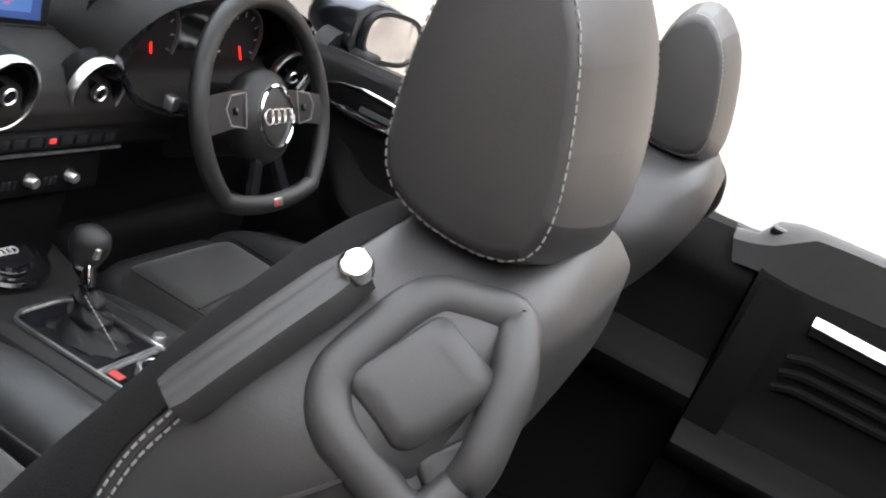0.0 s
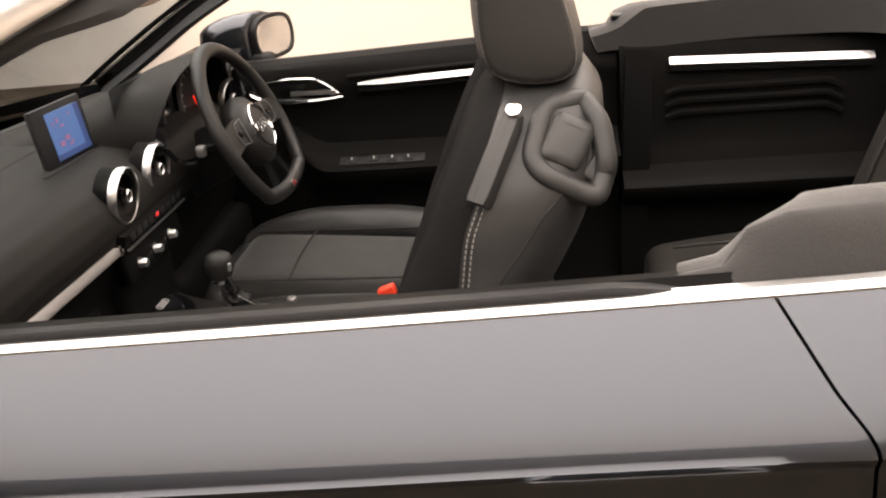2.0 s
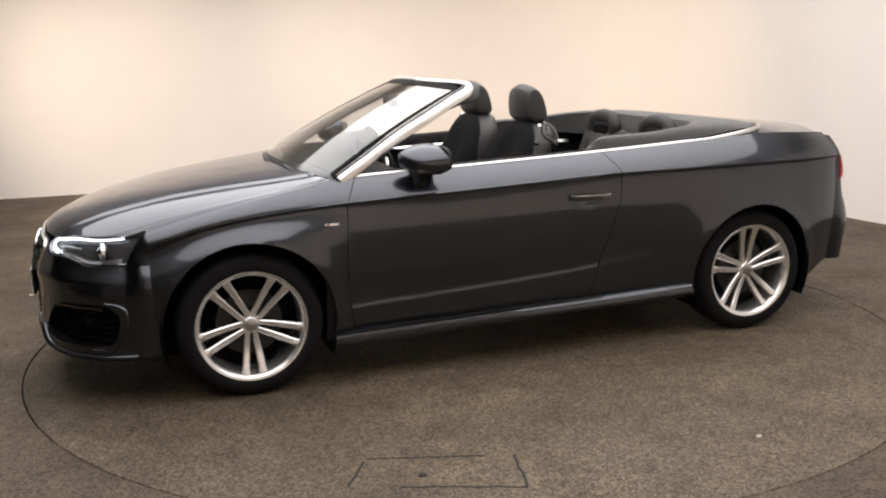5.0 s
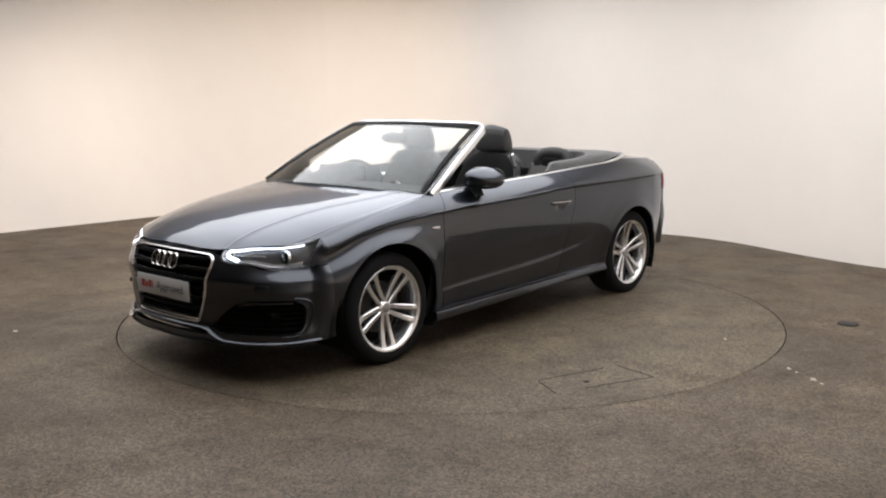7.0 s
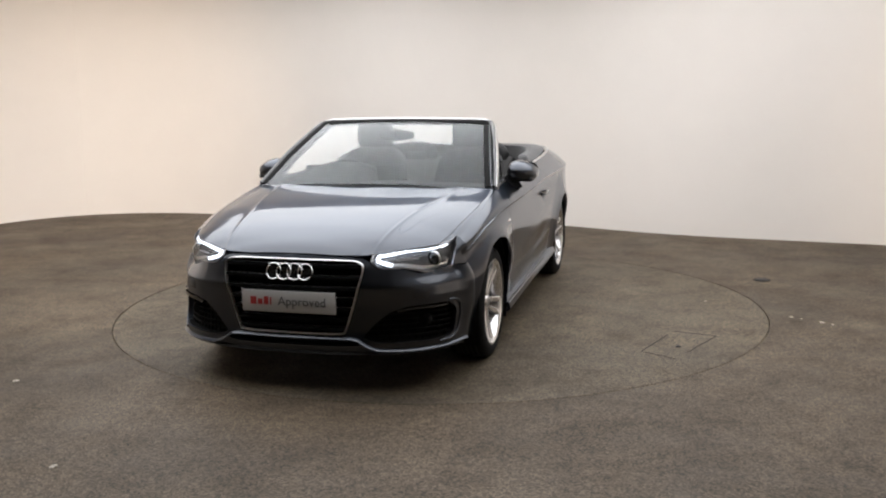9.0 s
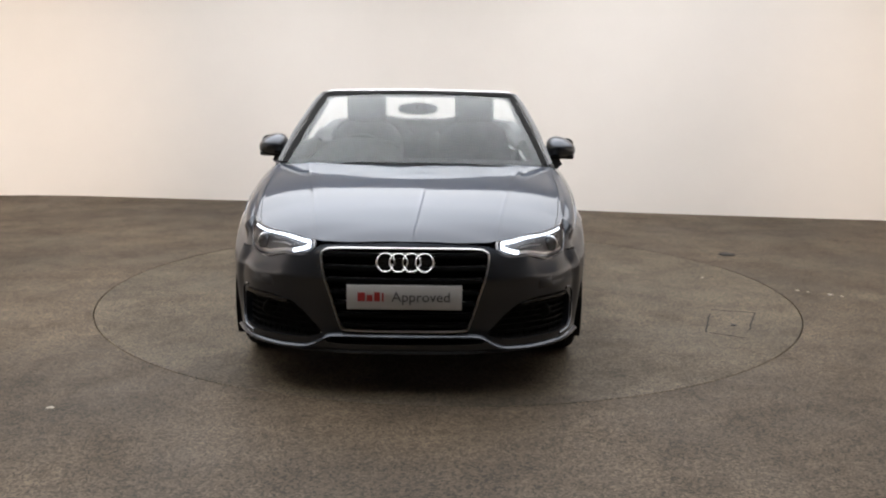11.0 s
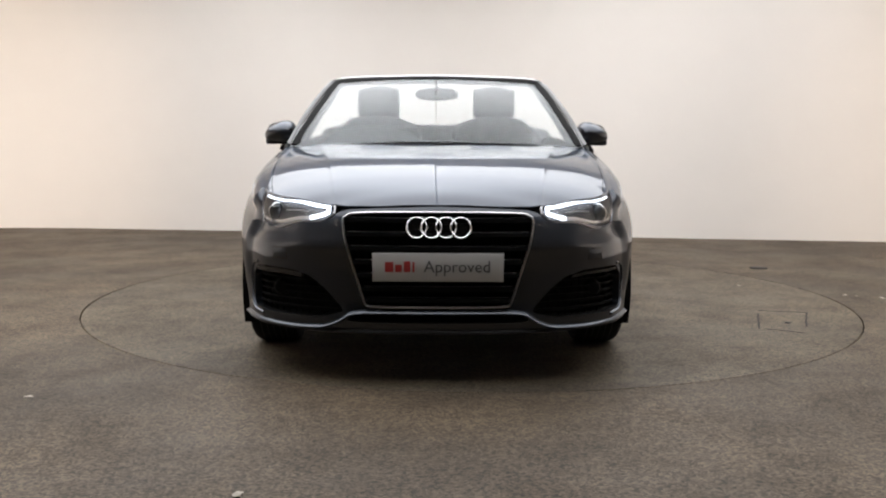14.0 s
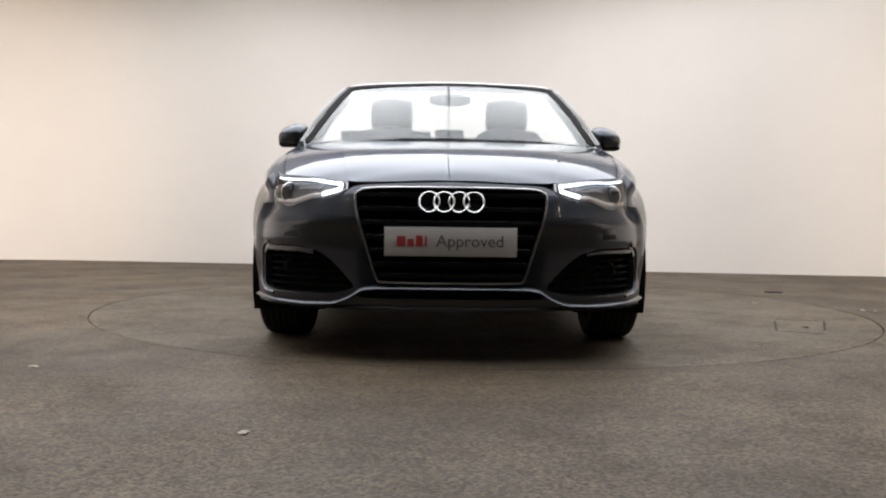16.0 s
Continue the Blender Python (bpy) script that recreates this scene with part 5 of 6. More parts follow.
# ---------- folded roof cover ----------
def tonneau():
    O = [(.760, .366, .978), (.760, .405, .982), (.759, .44, .984), (.758, .49, .988), (.757, .55, .99), (.752, .8, 1.005), (.750, 1.05, 1.022), (.732, 1.28, 1.05), (.66, 1.43, 1.062), (.42, 1.51, 1.062), (0, 1.53, 1.062)]
    C = [(.735, .368, .984), (.734, .405, .990), (.733, .425, 1.020), (.732, .437, 1.034), (.730, .48, 1.039), (.726, .55, 1.041), (.715, .78, 1.048), (.70, .98, 1.066), (.650, 1.17, 1.078), (.54, 1.31, 1.08), (.33, 1.36, 1.078), (0, 1.37, 1.076)]
    I = [(.690, .374, .972), (.684, .425, .985), (.672, .465, 1.012), (.664, .487, 1.031), (.662, .52, 1.035), (.662, .56, 1.037), (.660, .76, 1.044), (.645, .94, 1.062), (.57, 1.09, 1.076), (.45, 1.16, 1.078), (.25, 1.185, 1.076), (0, 1.19, 1.075)]
    D = [(.690, .388, .935), (.684, .425, .94), (.682, .45, .94), (.681, .49, .94), (.680, .57, .945), (.676, .76, .95), (.655, .93, .95), (.57, 1.07, .94), (.43, 1.135, .93), (.25, 1.16, .93), (0, 1.165, .93)]
    n = 40
    curves = [vcurve(c, n) for c in (O, C, I, D)]
    bm = bmesh.new()
    rows = []
    for t in spaced(0, 3, 22):
        k = min(2, int(t))
        u = t - k
        u = u * u * (3 - 2 * u) if k == 1 else u
        rows.append([curves[k][i].lerp(curves[k + 1][i], u) + Vector((0, 0, .008 * math.sin(math.pi * u) if k < 2 else 0)) for i in range(n)])
    for s in (1, -1):
        vr = [[bm.verts.new((s * p.x, p.y, p.z)) for p in r] for r in rows]
        for a, b in zip(vr, vr[1:]):
            for i in range(n - 1):
                bm.faces.new((a[i], a[i + 1], b[i + 1], b[i]))
        # front end
        fr = [r[0] for r in vr]
        for q in range(1, len(fr) - 1):
            bm.faces.new((fr[0], fr[q], fr[q + 1]))
    bmesh.ops.remove_doubles(bm, verts=bm.verts[:], dist=1e-5)
    bmesh.ops.recalc_face_normals(bm, faces=bm.faces[:])
    face_to(bm, (0, 1.1, .2))
    return bm


part("roof_cover", tonneau(), M_TOP, car, "black cloth cover over the folded roof", 60)


# ---------- seats ----------
SEAT_X = .365
back_front = pchip([(.50, -.065), (.62, -.045), (.75, -.004), (.88, .05), (.98, .102), (1.05, .14), (1.09, .168), (1.118, .20)])
back_rear = pchip([(.50, .06), (.62, .12), (.75, .19), (.88, .258), (.98, .308), (1.05, .326), (1.09, .326), (1.118, .308)])
back_half = pchip([(.50, .225), (.62, .248), (.75, .252), (.88, .25), (.96, .243), (1.02, .228), (1.06, .198), (1.09, .165), (1.11, .12), (1.122, .06)])


def seat_skin(z, a):
    """A point round the backrest at height z; a = 0 outboard, pi/2 rear."""
    yf, yr, h = back_front(z), back_rear(z), back_half(z)
    ca, sa = math.cos(a), math.sin(a)
    px = math.copysign(abs(ca) ** .62, ca) * h
    w = (yr - yf) / 2
    py = (yf + yr) / 2 + math.copysign(abs(sa) ** .75, sa) * w
    if sa < 0:
        py += .045 * (1 - (px / h) ** 2) ** 2 * min(1, (1.12 - z) * 6) * abs(sa)
    return Vector((px, py, z))


def outer_x(y, z):
    """How far the backrest reaches outboard at y, z."""
    yf, yr, h = back_front(z), back_rear(z), back_half(z)
    q = min(.999, abs((y - (yf + yr) / 2) / ((yr - yf) / 2)))
    sa = q ** (1 / .75)
    return math.sqrt(max(0, 1 - sa * sa)) ** .62 * h


seam_y = pchip([(.50, .06), (.60, .085), (.75, .115), (.88, .148), (.933, .156), (.975, .163), (1.014, .178), (1.04, .186), (1.066, .193), (1.087, .201), (1.11, .213)])


def front_seat(s):
    """s: the side of the car; built round x = 0 with the outboard side towards s."""
    place = Matrix.Translation((s * SEAT_X, 0, 0))

    def put(name, bm, mat, parent, label="", angle=40, mirror=True):
        if s < 0 and mirror:
            mirror_x(bm)
        bm.transform(place)
        return part(name, bm, mat, parent, label, angle)
    zs = spaced(.50, 1.122, 44)
    bm = grid(lambda a, z: seat_skin(z, a), spaced(0, 2 * math.pi, 57)[:-1], zs, loop=True)
    bm.verts.ensure_lookup_table()
    bm.faces.new(bm.verts[-56:])
    bmesh.ops.recalc_face_normals(bm, faces=bm.faces[:])
    seat = put("front_seat", bm, M_LEATHER, car, "black leather front sports seat with cloth panels", 70)
    # dark knit over the front of the backrest, up to the side seam
    def seam_a(z):
        yf, yr = back_front(z), back_rear(z)
        q = (seam_y(z) - (yf + yr) / 2) / ((yr - yf) / 2)
        q = max(-.98, min(-.02, q))
        return -math.asin(abs(q) ** (1 / .75))

    def knit(u, z):
        p = seat_skin(z, lerp(seam_a(z), -math.pi - seam_a(z), u))
        n = Vector((p.x * .5, p.y - (back_front(z) + back_rear(z)) / 2, 0))
        return p + n.normalized() * .0016
    bm = grid(knit, spaced(0, 1, 41), spaced(.52, 1.1185, 64))
    face_to(bm, (0, .24, .85))
    put("back_cloth", bm, M_CLOTHD, seat, "black knitted cloth front", 60)

    def side(y, z, o=0.0):
        return Vector((outer_x(y, z) + o, y, z))
    # double seam running down from the release bar
    for o in (.004, .0105):
        path = [side(seam_y(z) + o, z, .0014) for z in spaced(1.012, .60, 80)]
        put("stitching", stitches(path, lambda p: Vector((1, -.35, .1)), .0042, .0062, .0009), M_THREAD, seat, "pale contrast stitching")
    put("seam_groove", tube([side(seam_y(z) + .008, z, .0002) for z in spaced(1.010, .60, 60)], .0012, 6), M_GAP, seat)
    seam = vcurve([tuple(side(y, z, .0004)) for y, z in ((.274, 1.022), (.262, 1.009), (.248, .996), (.235, .978), (.221, .958), (.206, .939), (.195, .92), (.187, .89), (.176, .84), (.155, .76))], 40)
    put("side_seam", tube(seam, .0016, 6), M_GAP, seat)
    # release bar and button
    b0, b1 = Vector((.170, .221, 1.090)), Vector((.229, .182, 1.014))
    pts = [b1.lerp(b0, t) + Vector((.006 + .005 * math.sin(math.pi * t), -.001, .004)) for t in spaced(-.02, 1.06, 14)]
    put("release_strap", sweep(pts, lambda t: (lambda k: [(-.0125 * k, -.010), (.0125 * k, -.010), (.0128 * k, .003), (.0115 * k, .0066), (.0060 * k, .0080), (.0040, .0074), (.0026, .0080), (-.0026, .0080), (-.0040, .0074), (-.0060 * k, .0080), (-.0115 * k, .0066), (-.0128 * k, .003)])(min(1, .86 + 3 * t, .70 + 2.2 * (1 - t))), up=(.72, -.30, .62)), M_LEATHER, seat, "flat ribbed backrest release bar")
    n = Vector((.66, -.12, .74)).normalized()
    m = Matrix.Translation(b0 + Vector((.0115, .002, .0115))) @ n.to_track_quat("Z", "Y").to_matrix().to_4x4()
    put("release_button", lathe([(0.0, .0045), (.0065, .0042), (.0085, .003), (.0093, 0), (.0093, -.005)], 28, "z", m=m), M_CHROME, seat, "round chrome release button")
    # belt guide: a flat padded loop with an inner pad and a pocket
    gn = Vector((1, .675, .906)).normalized()

    def guide(y, z, o=0.0):
        flat = .205 - .675 * (y - .243) - .906 * (z - 1.053)
        return Vector((max(flat, outer_x(min(y, .300), z)), y, z)) + gn * o
    ring = [(.238, 1.049), (.256, 1.098), (.300, 1.101), (.317, 1.078), (.322, 1.036), (.308, 1.004)]
    loop2 = smooth_poly(ring, 6, .30)
    loop = [guide(y, z, -.003) for y, z in loop2]
    put("belt_guide", sweep(loop, [(.0125 * math.cos(q), .0100 * math.sin(q)) for q in spaced(0, 2 * math.pi, 15)[:-1]], up=tuple(gn), closed=True), M_LEATHER, seat, "padded seat-belt guide loop", 70)

    def plate(poly, o0, o1, inset):
        """A soft-edged pad standing on the guide's plane."""
        c = Vector((sum(p[0] for p in poly) / len(poly), sum(p[1] for p in poly) / len(poly)))
        bm = bmesh.new()
        rows = []
        for o, k in ((o0, 1.0), (lerp(o0, o1, .6), 1.0), (lerp(o0, o1, .9), 1 - inset * .4), (o1, 1 - inset), (o1 + .0007, .6)):
            rows.append([bm.verts.new(guide(*(c + (Vector(p) - c) * k), o)) for p in poly])
        for a, b in zip(rows, rows[1:]):
            for q in range(len(poly)):
                bm.faces.new((a[q], a[(q + 1) % len(poly)], b[(q + 1) % len(poly)], b[q]))
        bm.faces.new(rows[-1])
        bmesh.ops.recalc_face_normals(bm, faces=bm.faces[:])
        return bm
    put("guide_base", plate(loop2, -.045, -.006, .02), M_LEATHER, seat, "", 60)
    put("guide_pad", plate(smooth_poly([(.245, 1.056), (.268, 1.0945), (.312, 1.072), (.289, 1.033)], 5, .18), -.012, .0045, .06), M_LEATHER, seat, "square padded guide centre", 60)
    put("guide_pocket", plate(smooth_poly([(.293, 1.030), (.312, 1.052), (.317, 1.046), (.310, 1.016)], 4, .2), -.012, 0.0, .1), M_LEATHER, seat, "", 60)
    # headrest
    prof = [(.174, 1.122), (.166, 1.16), (.164, 1.21), (.169, 1.262), (.187, 1.296), (.212, 1.307), (.240, 1.296), (.270, 1.262), (.290, 1.21), (.304, 1.16), (.307, 1.118), (.288, 1.100), (.244, 1.096), (.20, 1.104)]
    k = len(prof)
    cy, cz = .243, 1.19
    prof = [(cy + .004 + (y - cy) * .95, z) for y, z in prof]
    prof = smooth_poly(prof, 2, .5)
    k = len(prof)
    bm = bmesh.new()
    rings = []
    for x, sc in ((-.130, .70), (-.128, .755), (-.120, .80), (-.100, .855), (-.07, .92), (-.035, .975), (0, 1.0), (.035, .975), (.07, .92), (.100, .855), (.120, .80), (.128, .755), (.130, .70)):
        rings.append([bm.verts.new((x, cy + (y - cy) * sc, cz + (z - cz) * sc)) for y, z in prof])
    for a, b in zip(rings, rings[1:]):
        for j in range(k):
            bm.faces.new((a[j], b[j], b[(j + 1) % k], a[(j + 1) % k]))
    bm.faces.new(rings[0])
    bm.faces.new(rings[-1])
    bmesh.ops.recalc_face_normals(bm, faces=bm.faces[:])
    put("headrest", bm, M_LEATHER, seat, "black leather headrest with pale stitching", 50)
    for sx in (-1, 1):
        rim = [Vector((sx * .1225, cy + (y - cy) * .795, cz + (z - cz) * .795)) for y, z in prof]
        rim.append(rim[0])
        put("stitching", stitches(rim, lambda p: Vector((sx, (p.y - cy) * 2, (p.z - cz) * 2)), .0040, .0058, .00062), M_THREAD, seat, "pale contrast stitching")
    for px in (-.05, .05):
        put("headrest_post", tube([Vector((px, .245, 1.06)), Vector((px, .245, 1.12))], .006, 10), M_CHROME, seat)
    # cushion
    bm = pad(0, -.22, .535, .30, .46, .10, .035, .012, Matrix.Rotation(radians(-4), 4, "X"))
    put("cushion", bm, M_CLOTH, seat, "cloth seat cushion panel")
    for sx in (-1, 1):
        low = .045 if sx < 0 and s < 0 else 0.0
        pts = vcurve([(sx * .195, .03, .56 - low), (sx * .21, -.12, .585 - low), (sx * .213, -.28, .588 - low), (sx * .19, -.42, .565 - low), (sx * .15, -.47, .535 - low)], 24)
        put("cushion_bolster", sweep(pts, lambda t: [(.055 * math.cos(q) * (1 - .25 * max(0, t - .7) / .3), .05 * math.sin(q) - .01) for q in spaced(0, 2 * math.pi, 17)[:-1]]), M_LEATHER, seat, "leather cushion bolster")
    bm = pad(0, -.455, .525, .30, .09, .11, .04, .004)
    put("cushion_front", bm, M_LEATHER, seat)
    put("cushion_seam", tube([Vector((x, -.285, .597 + .010 * (1 - (x / .15) ** 2))) for x in spaced(-.145, .145, 12)], .0022, 8), M_GAP, seat)
    for sx in (-1, 1):
        put("cushion_seam", tube([Vector((sx * .146, y, lerp(.597, .588, (y + .43) / .43))) for y in spaced(-.43, 0, 12)], .0022, 8), M_GAP, seat)
    put("seat_base", rbox(.44, .50, .20, .03, 3, m=Matrix.Translation((0, -.2, .40))), M_BLACK, seat)
    # buckle on the inboard side
    put("buckle_stalk", rbox(.02, .03, .16, .006, 2, m=Matrix.Translation((-.235, -.03, .51)) @ Matrix.Rotation(radians(20), 4, "X")), M_BLACK, seat)
    put("buckle", rbox(.026, .035, .022, .005, 2, m=Matrix.Translation((-.235, -.065, .598)) @ Matrix.Rotation(radians(20), 4, "X")), M_BUCKLE, seat, "red seat-belt buckle button")
    return seat


for s in (1, -1):
    front_seat(s)


def rear_seat(s):
    cx = s * .30
    bm = pad(cx, .72, .47, .50, .50, .14, .05, .02, Matrix.Rotation(radians(6), 4, "X"))
    seat = part("rear_seat", bm, M_REAR, car, "black leather rear seat")
    bm = pad(cx, 1.03, .75, .46, .50, .13, .045, .025, Matrix.Rotation(radians(70), 4, "X"))
    part("rear_backrest", bm, M_REAR, seat)
    for x in (-.09, .09):
        part("back_rib", tube(vcurve([(cx + x, .885, .60), (cx + x, .935, .75), (cx + x, 1.0, .92)], 10), .004, 6), M_GAP, seat)
    part("cushion_rib", tube([Vector((cx - .09, y, .558 + .01 * math.sin((y - .5) * 6))) for y in spaced(.52, .9, 12)], .004, 6), M_GAP, seat)
    pts = vcurve([(cx - .13, 1.06, .97), (cx - .135, 1.06, 1.01), (cx - .09, 1.07, 1.052), (cx, 1.072, 1.062), (cx + .09, 1.07, 1.052), (cx + .135, 1.06, 1.01), (cx + .13, 1.06, .97)], 40)
    part("rear_headrest", sweep(pts, [(.05 * math.cos(q), .034 * math.sin(q)) for q in spaced(0, 2 * math.pi, 17)[:-1]], up=(0, 1, 0)), M_STEER, seat, "saddle-shaped black headrest")
    part("headrest_core", pad(cx, 1.07, .98, .20, .08, .12, .03, .0), M_DOORCARD, seat)


for s in (1, -1):
    rear_seat(s)
part("rear_console", rbox(.12, .50, .12, .02, 3, m=Matrix.Translation((0, .72, .48))), M_DOORCARD, car)

# ---------- dashboard ----------
DASH = [(-.93, .918), (-.86, .932), (-.76, .941), (-.66, .944), (-.58, .938), (-.52, .926), (-.482, .910), (-.462, .888), (-.452, .862), (-.452, .84), (-.458, .828), (-.462, .806), (-.468, .796), (-.478, .780), (-.492, .74), (-.50, .66), (-.53, .58), (-.60, .53)]


def dash_at(x, v):
    i = v * (len(DASH) - 1)
    k = min(len(DASH) - 2, int(i))
    t = i - k
    y, z = lerp(DASH[k][0], DASH[k + 1][0], t), lerp(DASH[k][1], DASH[k + 1][1], t)
    q = (x / .72) ** 2
    y += -.05 * q * sstep(.2, .5, v) * .7 + .03 * q * (1 - sstep(.05, .2, v)) * 2
    z += -.012 * q
    return Vector((x, y, z))


bm = grid(dash_at, spaced(-.715, .715, 73), spaced(0, 1, 69))
face_to(bm, (0, -.85, .7))
# faces below the strip go near black: shade painted under the overhang
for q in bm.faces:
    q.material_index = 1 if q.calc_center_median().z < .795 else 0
dash = part("dashboard", bm, [M_SOFT, M_VOID], car, "dark grey soft-touch dashboard with shade painted on its lower part", 60)
part("defrost_slot", sweep([dash_at(x, .055) + Vector((0, 0, .001)) for x in spaced(-.5, .5, 21)], [(-.012, -.002), (.012, -.002), (.012, .0015), (-.012, .0015)]), M_BLACK, dash)
part("dash_joint", tube([dash_at(x, .175) for x in spaced(-.1, .70, 21)], .0015, 6), M_GAP, dash)


def vent(x, y, z, r=.05, yaw=0):
    m = Matrix.Translation((x, y, z)) @ Matrix.Rotation(radians(yaw), 4, "Z") @ Matrix.Rotation(radians(-6), 4, "X")
    part("air_vent", lathe([(r * .97, -.03), (r * .97, -.004), (r * .88, -.003), (r * .84, .003), (r * .80, .006), (r * .72, .004), (r * .70, -.01), (r * .45, -.02), (0.0, -.02)], 40, "y", m=m), M_VOID, dash, "black turbine air vent")
    part("vent_ring", lathe([(r * .97, -.005), (r * .99, .001), (r * .98, .008), (r * .94, .0105), (r * .90, .009), (r * .88, .003), (r * .87, -.006)], 48, "y", m=m), M_SATIN, dash, "satin chrome vent ring")
    part("vent_knob", lathe([(0.0, .012), (r * .17, .012), (r * .20, .009), (r * .22, -.02)], 24, "y", m=m), M_GLOSS, dash)
    part("vent_knob_ring", lathe([(r * .17, .0115), (r * .2, .0135), (r * .24, .0115), (r * .24, .004)], 24, "y", m=m), M_SATIN, dash)


vent(.084, -.457, .889)
vent(-.078, -.462, .888)
vent(-.60, -.475, .905, yaw=-14)
vent(.61, -.485, .872, yaw=14)
strip = [dash_at(x, .638) + Vector((0, .006, .004)) for x in spaced(.145, .69, 24)]
part("dash_strip", sweep(strip, [(-.008, -.006), (-.007, -.003), (.002, .0075), (.007, .0075), (.007, -.006)]), M_TRIM, dash, "brushed aluminium dashboard strip")
part("strip_end", rbox(.014, .014, .02, .003, 2, m=Matrix.Translation(dash_at(.142, .638) + Vector((0, .008, .004)))), M_CHROME, dash)
# row of switches and the climate panel
part("switch_panel", rbox(.275, .018, .024, .004, 2, m=Matrix.Translation((0, -.452, .824)) @ Matrix.Rotation(radians(-12), 4, "X")), M_VOID, dash, "black row of switches")
for i in range(9):
    x = .108 - i * .027
    part("switch_key", rbox(.022, .006, .014, .002, 2, m=Matrix.Translation((x, -.444, .825))), M_BLACK, dash)
part("hazard_mark", rbox(.011, .003, .007, .001, 1, m=Matrix.Translation((0, -.4405, .826))), M_REDLAMP, dash, "red hazard mark")
part("row_edge", sweep([Vector((x, -.442, .809)) for x in spaced(-.135, .135, 9)], [(-.002, -.002), (.002, -.002), (.002, .002), (-.002, .002)]), M_SATIN, dash)
part("climate_panel", rbox(.25, .02, .055, .006, 3, m=Matrix.Translation((.005, -.462, .768)) @ Matrix.Rotation(radians(8), 4, "X")), M_VOID, dash, "black climate panel")
for x in (.082, .012, -.06):
    part("climate_knob", lathe([(0.0, .014), (.0066, .014), (.0078, .012), (.0086, .003), (.010, .001), (.010, -.004)], 28, "y", m=Matrix.Translation((x, -.452, .766))), M_SATIN, dash, "knurled satin climate knob")
for x in (.046, -.024):
    for dx in (-.009, 0, .009):
        part("climate_key", rbox(.006, .003, .012, .001, 1, m=Matrix.Translation((x + dx, -.450, .762))), M_BLACK, dash)
# near-black block, the shade of the cavity put into its colour
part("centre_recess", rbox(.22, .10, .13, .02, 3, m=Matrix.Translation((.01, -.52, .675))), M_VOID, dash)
part("warning_lamp", rbox(.012, .004, .005, .001, 1, m=Matrix.Translation((.118, -.497, .672))), M_REDLAMP, dash, "small lit red lamp")
# pop-up screen
sm = Matrix.Translation((.0, -.582, .982)) @ Matrix.Rotation(radians(-4), 4, "Z") @ Matrix.Rotation(radians(8), 4, "X")
part("display", rbox(.160, .012, .112, .004, 2, m=sm), M_BLACK, dash, "pop-up navigation display with lit blue screen")
part("display_image", rbox(.106, .002, .082, .0005, 1, m=sm @ Matrix.Translation((-.009, .0072, .002))), M_SCREENBLUE, dash, "lit blue map screen")
random.seed(4)
M_MAPRED = glowing("lit_map_red", (0.22, 0.10, 0.20), .35)
M_MAPDARK = glowing("lit_map_dark", (0.02, 0.04, 0.12), .5)
part("map_bar", rbox(.015, .001, .082, .0003, 1, m=sm @ Matrix.Translation((-.0535, .0089, .002))), M_MAPDARK, dash)
part("map_bar", rbox(.106, .001, .010, .0003, 1, m=sm @ Matrix.Translation((-.009, .0089, -.034))), M_MAPDARK, dash)
for i in range(9):
    part("map_mark", rbox(random.uniform(.004, .016), .001, random.uniform(.003, .010), .0003, 1, m=sm @ Matrix.Translation((random.uniform(-.042, .036), .0088, random.uniform(-.025, .035)))), M_MAPRED, dash)
part("display_slot", rbox(.235, .045, .006, .002, 2, m=Matrix.Translation((0, -.585, .934))), M_BLACK, dash)

# instrument hood
HOOD = [(-.098, .905), (-.100, .945), (-.125, .995), (-.175, 1.027), (-.26, 1.043), (-.355, 1.047), (-.45, 1.042), (-.53, 1.025), (-.585, .99), (-.61, .945), (-.612, .905)]
hood = vcurve([(x, 0, z) for x, z in HOOD], 50)


def hood_at(i, t):
    p = hood[i]
    c = Vector((-.355, 0, .90))
    k = lerp(1.0, .78, sstep(.1, 1, t))
    zz = lerp(p.z, .925 + (p.z - .905) * .14, sstep(.05, 1, t))
    return Vector((c.x + (p.x - c.x) * lerp(1.0, 1.12, t), lerp(-.432 - .035 * (1 - sstep(.90, 1.04, p.z)), -.80, t), zz))


bm = grid(lambda i, t: hood_at(i, t), range(50), spaced(0, 1, 22))
face_to(bm, (-.355, -.6, .7))
part("instrument_hood", bm, M_SOFT, dash, "arched instrument hood", 60)
inner = vcurve([(x * .96 - .014, 0, lerp(.905, z, .90)) for x, z in HOOD], 50)
bm = bmesh.new()
a = [bm.verts.new(hood_at(i, 0)) for i in range(50)]
b = [bm.verts.new((p.x, -.445, p.z)) for p in inner]
c = [bm.verts.new((p.x * .97 - .01, -.53, lerp(.9, p.z, .93))) for p in inner]
for q, r in ((a, b), (b, c)):
    for i in range(49):
        bm.faces.new((q[i], q[i + 1], r[i + 1], r[i]))
part("hood_lining", bm, M_GLOSS, dash)
low = vcurve([(-.104, -.445, .915), (-.14, -.44, .882), (-.22, -.435, .862), (-.36, -.43, .856), (-.50, -.435, .862), (-.57, -.44, .882), (-.606, -.445, .915)], 40)
part("hood_lip", tube(low, .006, 8), M_GLOSS, dash)
bm = grid(lambda x, z: Vector((x, -.53 - .02 * (z - .86), z)), spaced(-.605, -.105, 10), spaced(.84, 1.03, 6))
part("instrument_panel", bm, M_GLOSS, dash, "black instrument cluster")
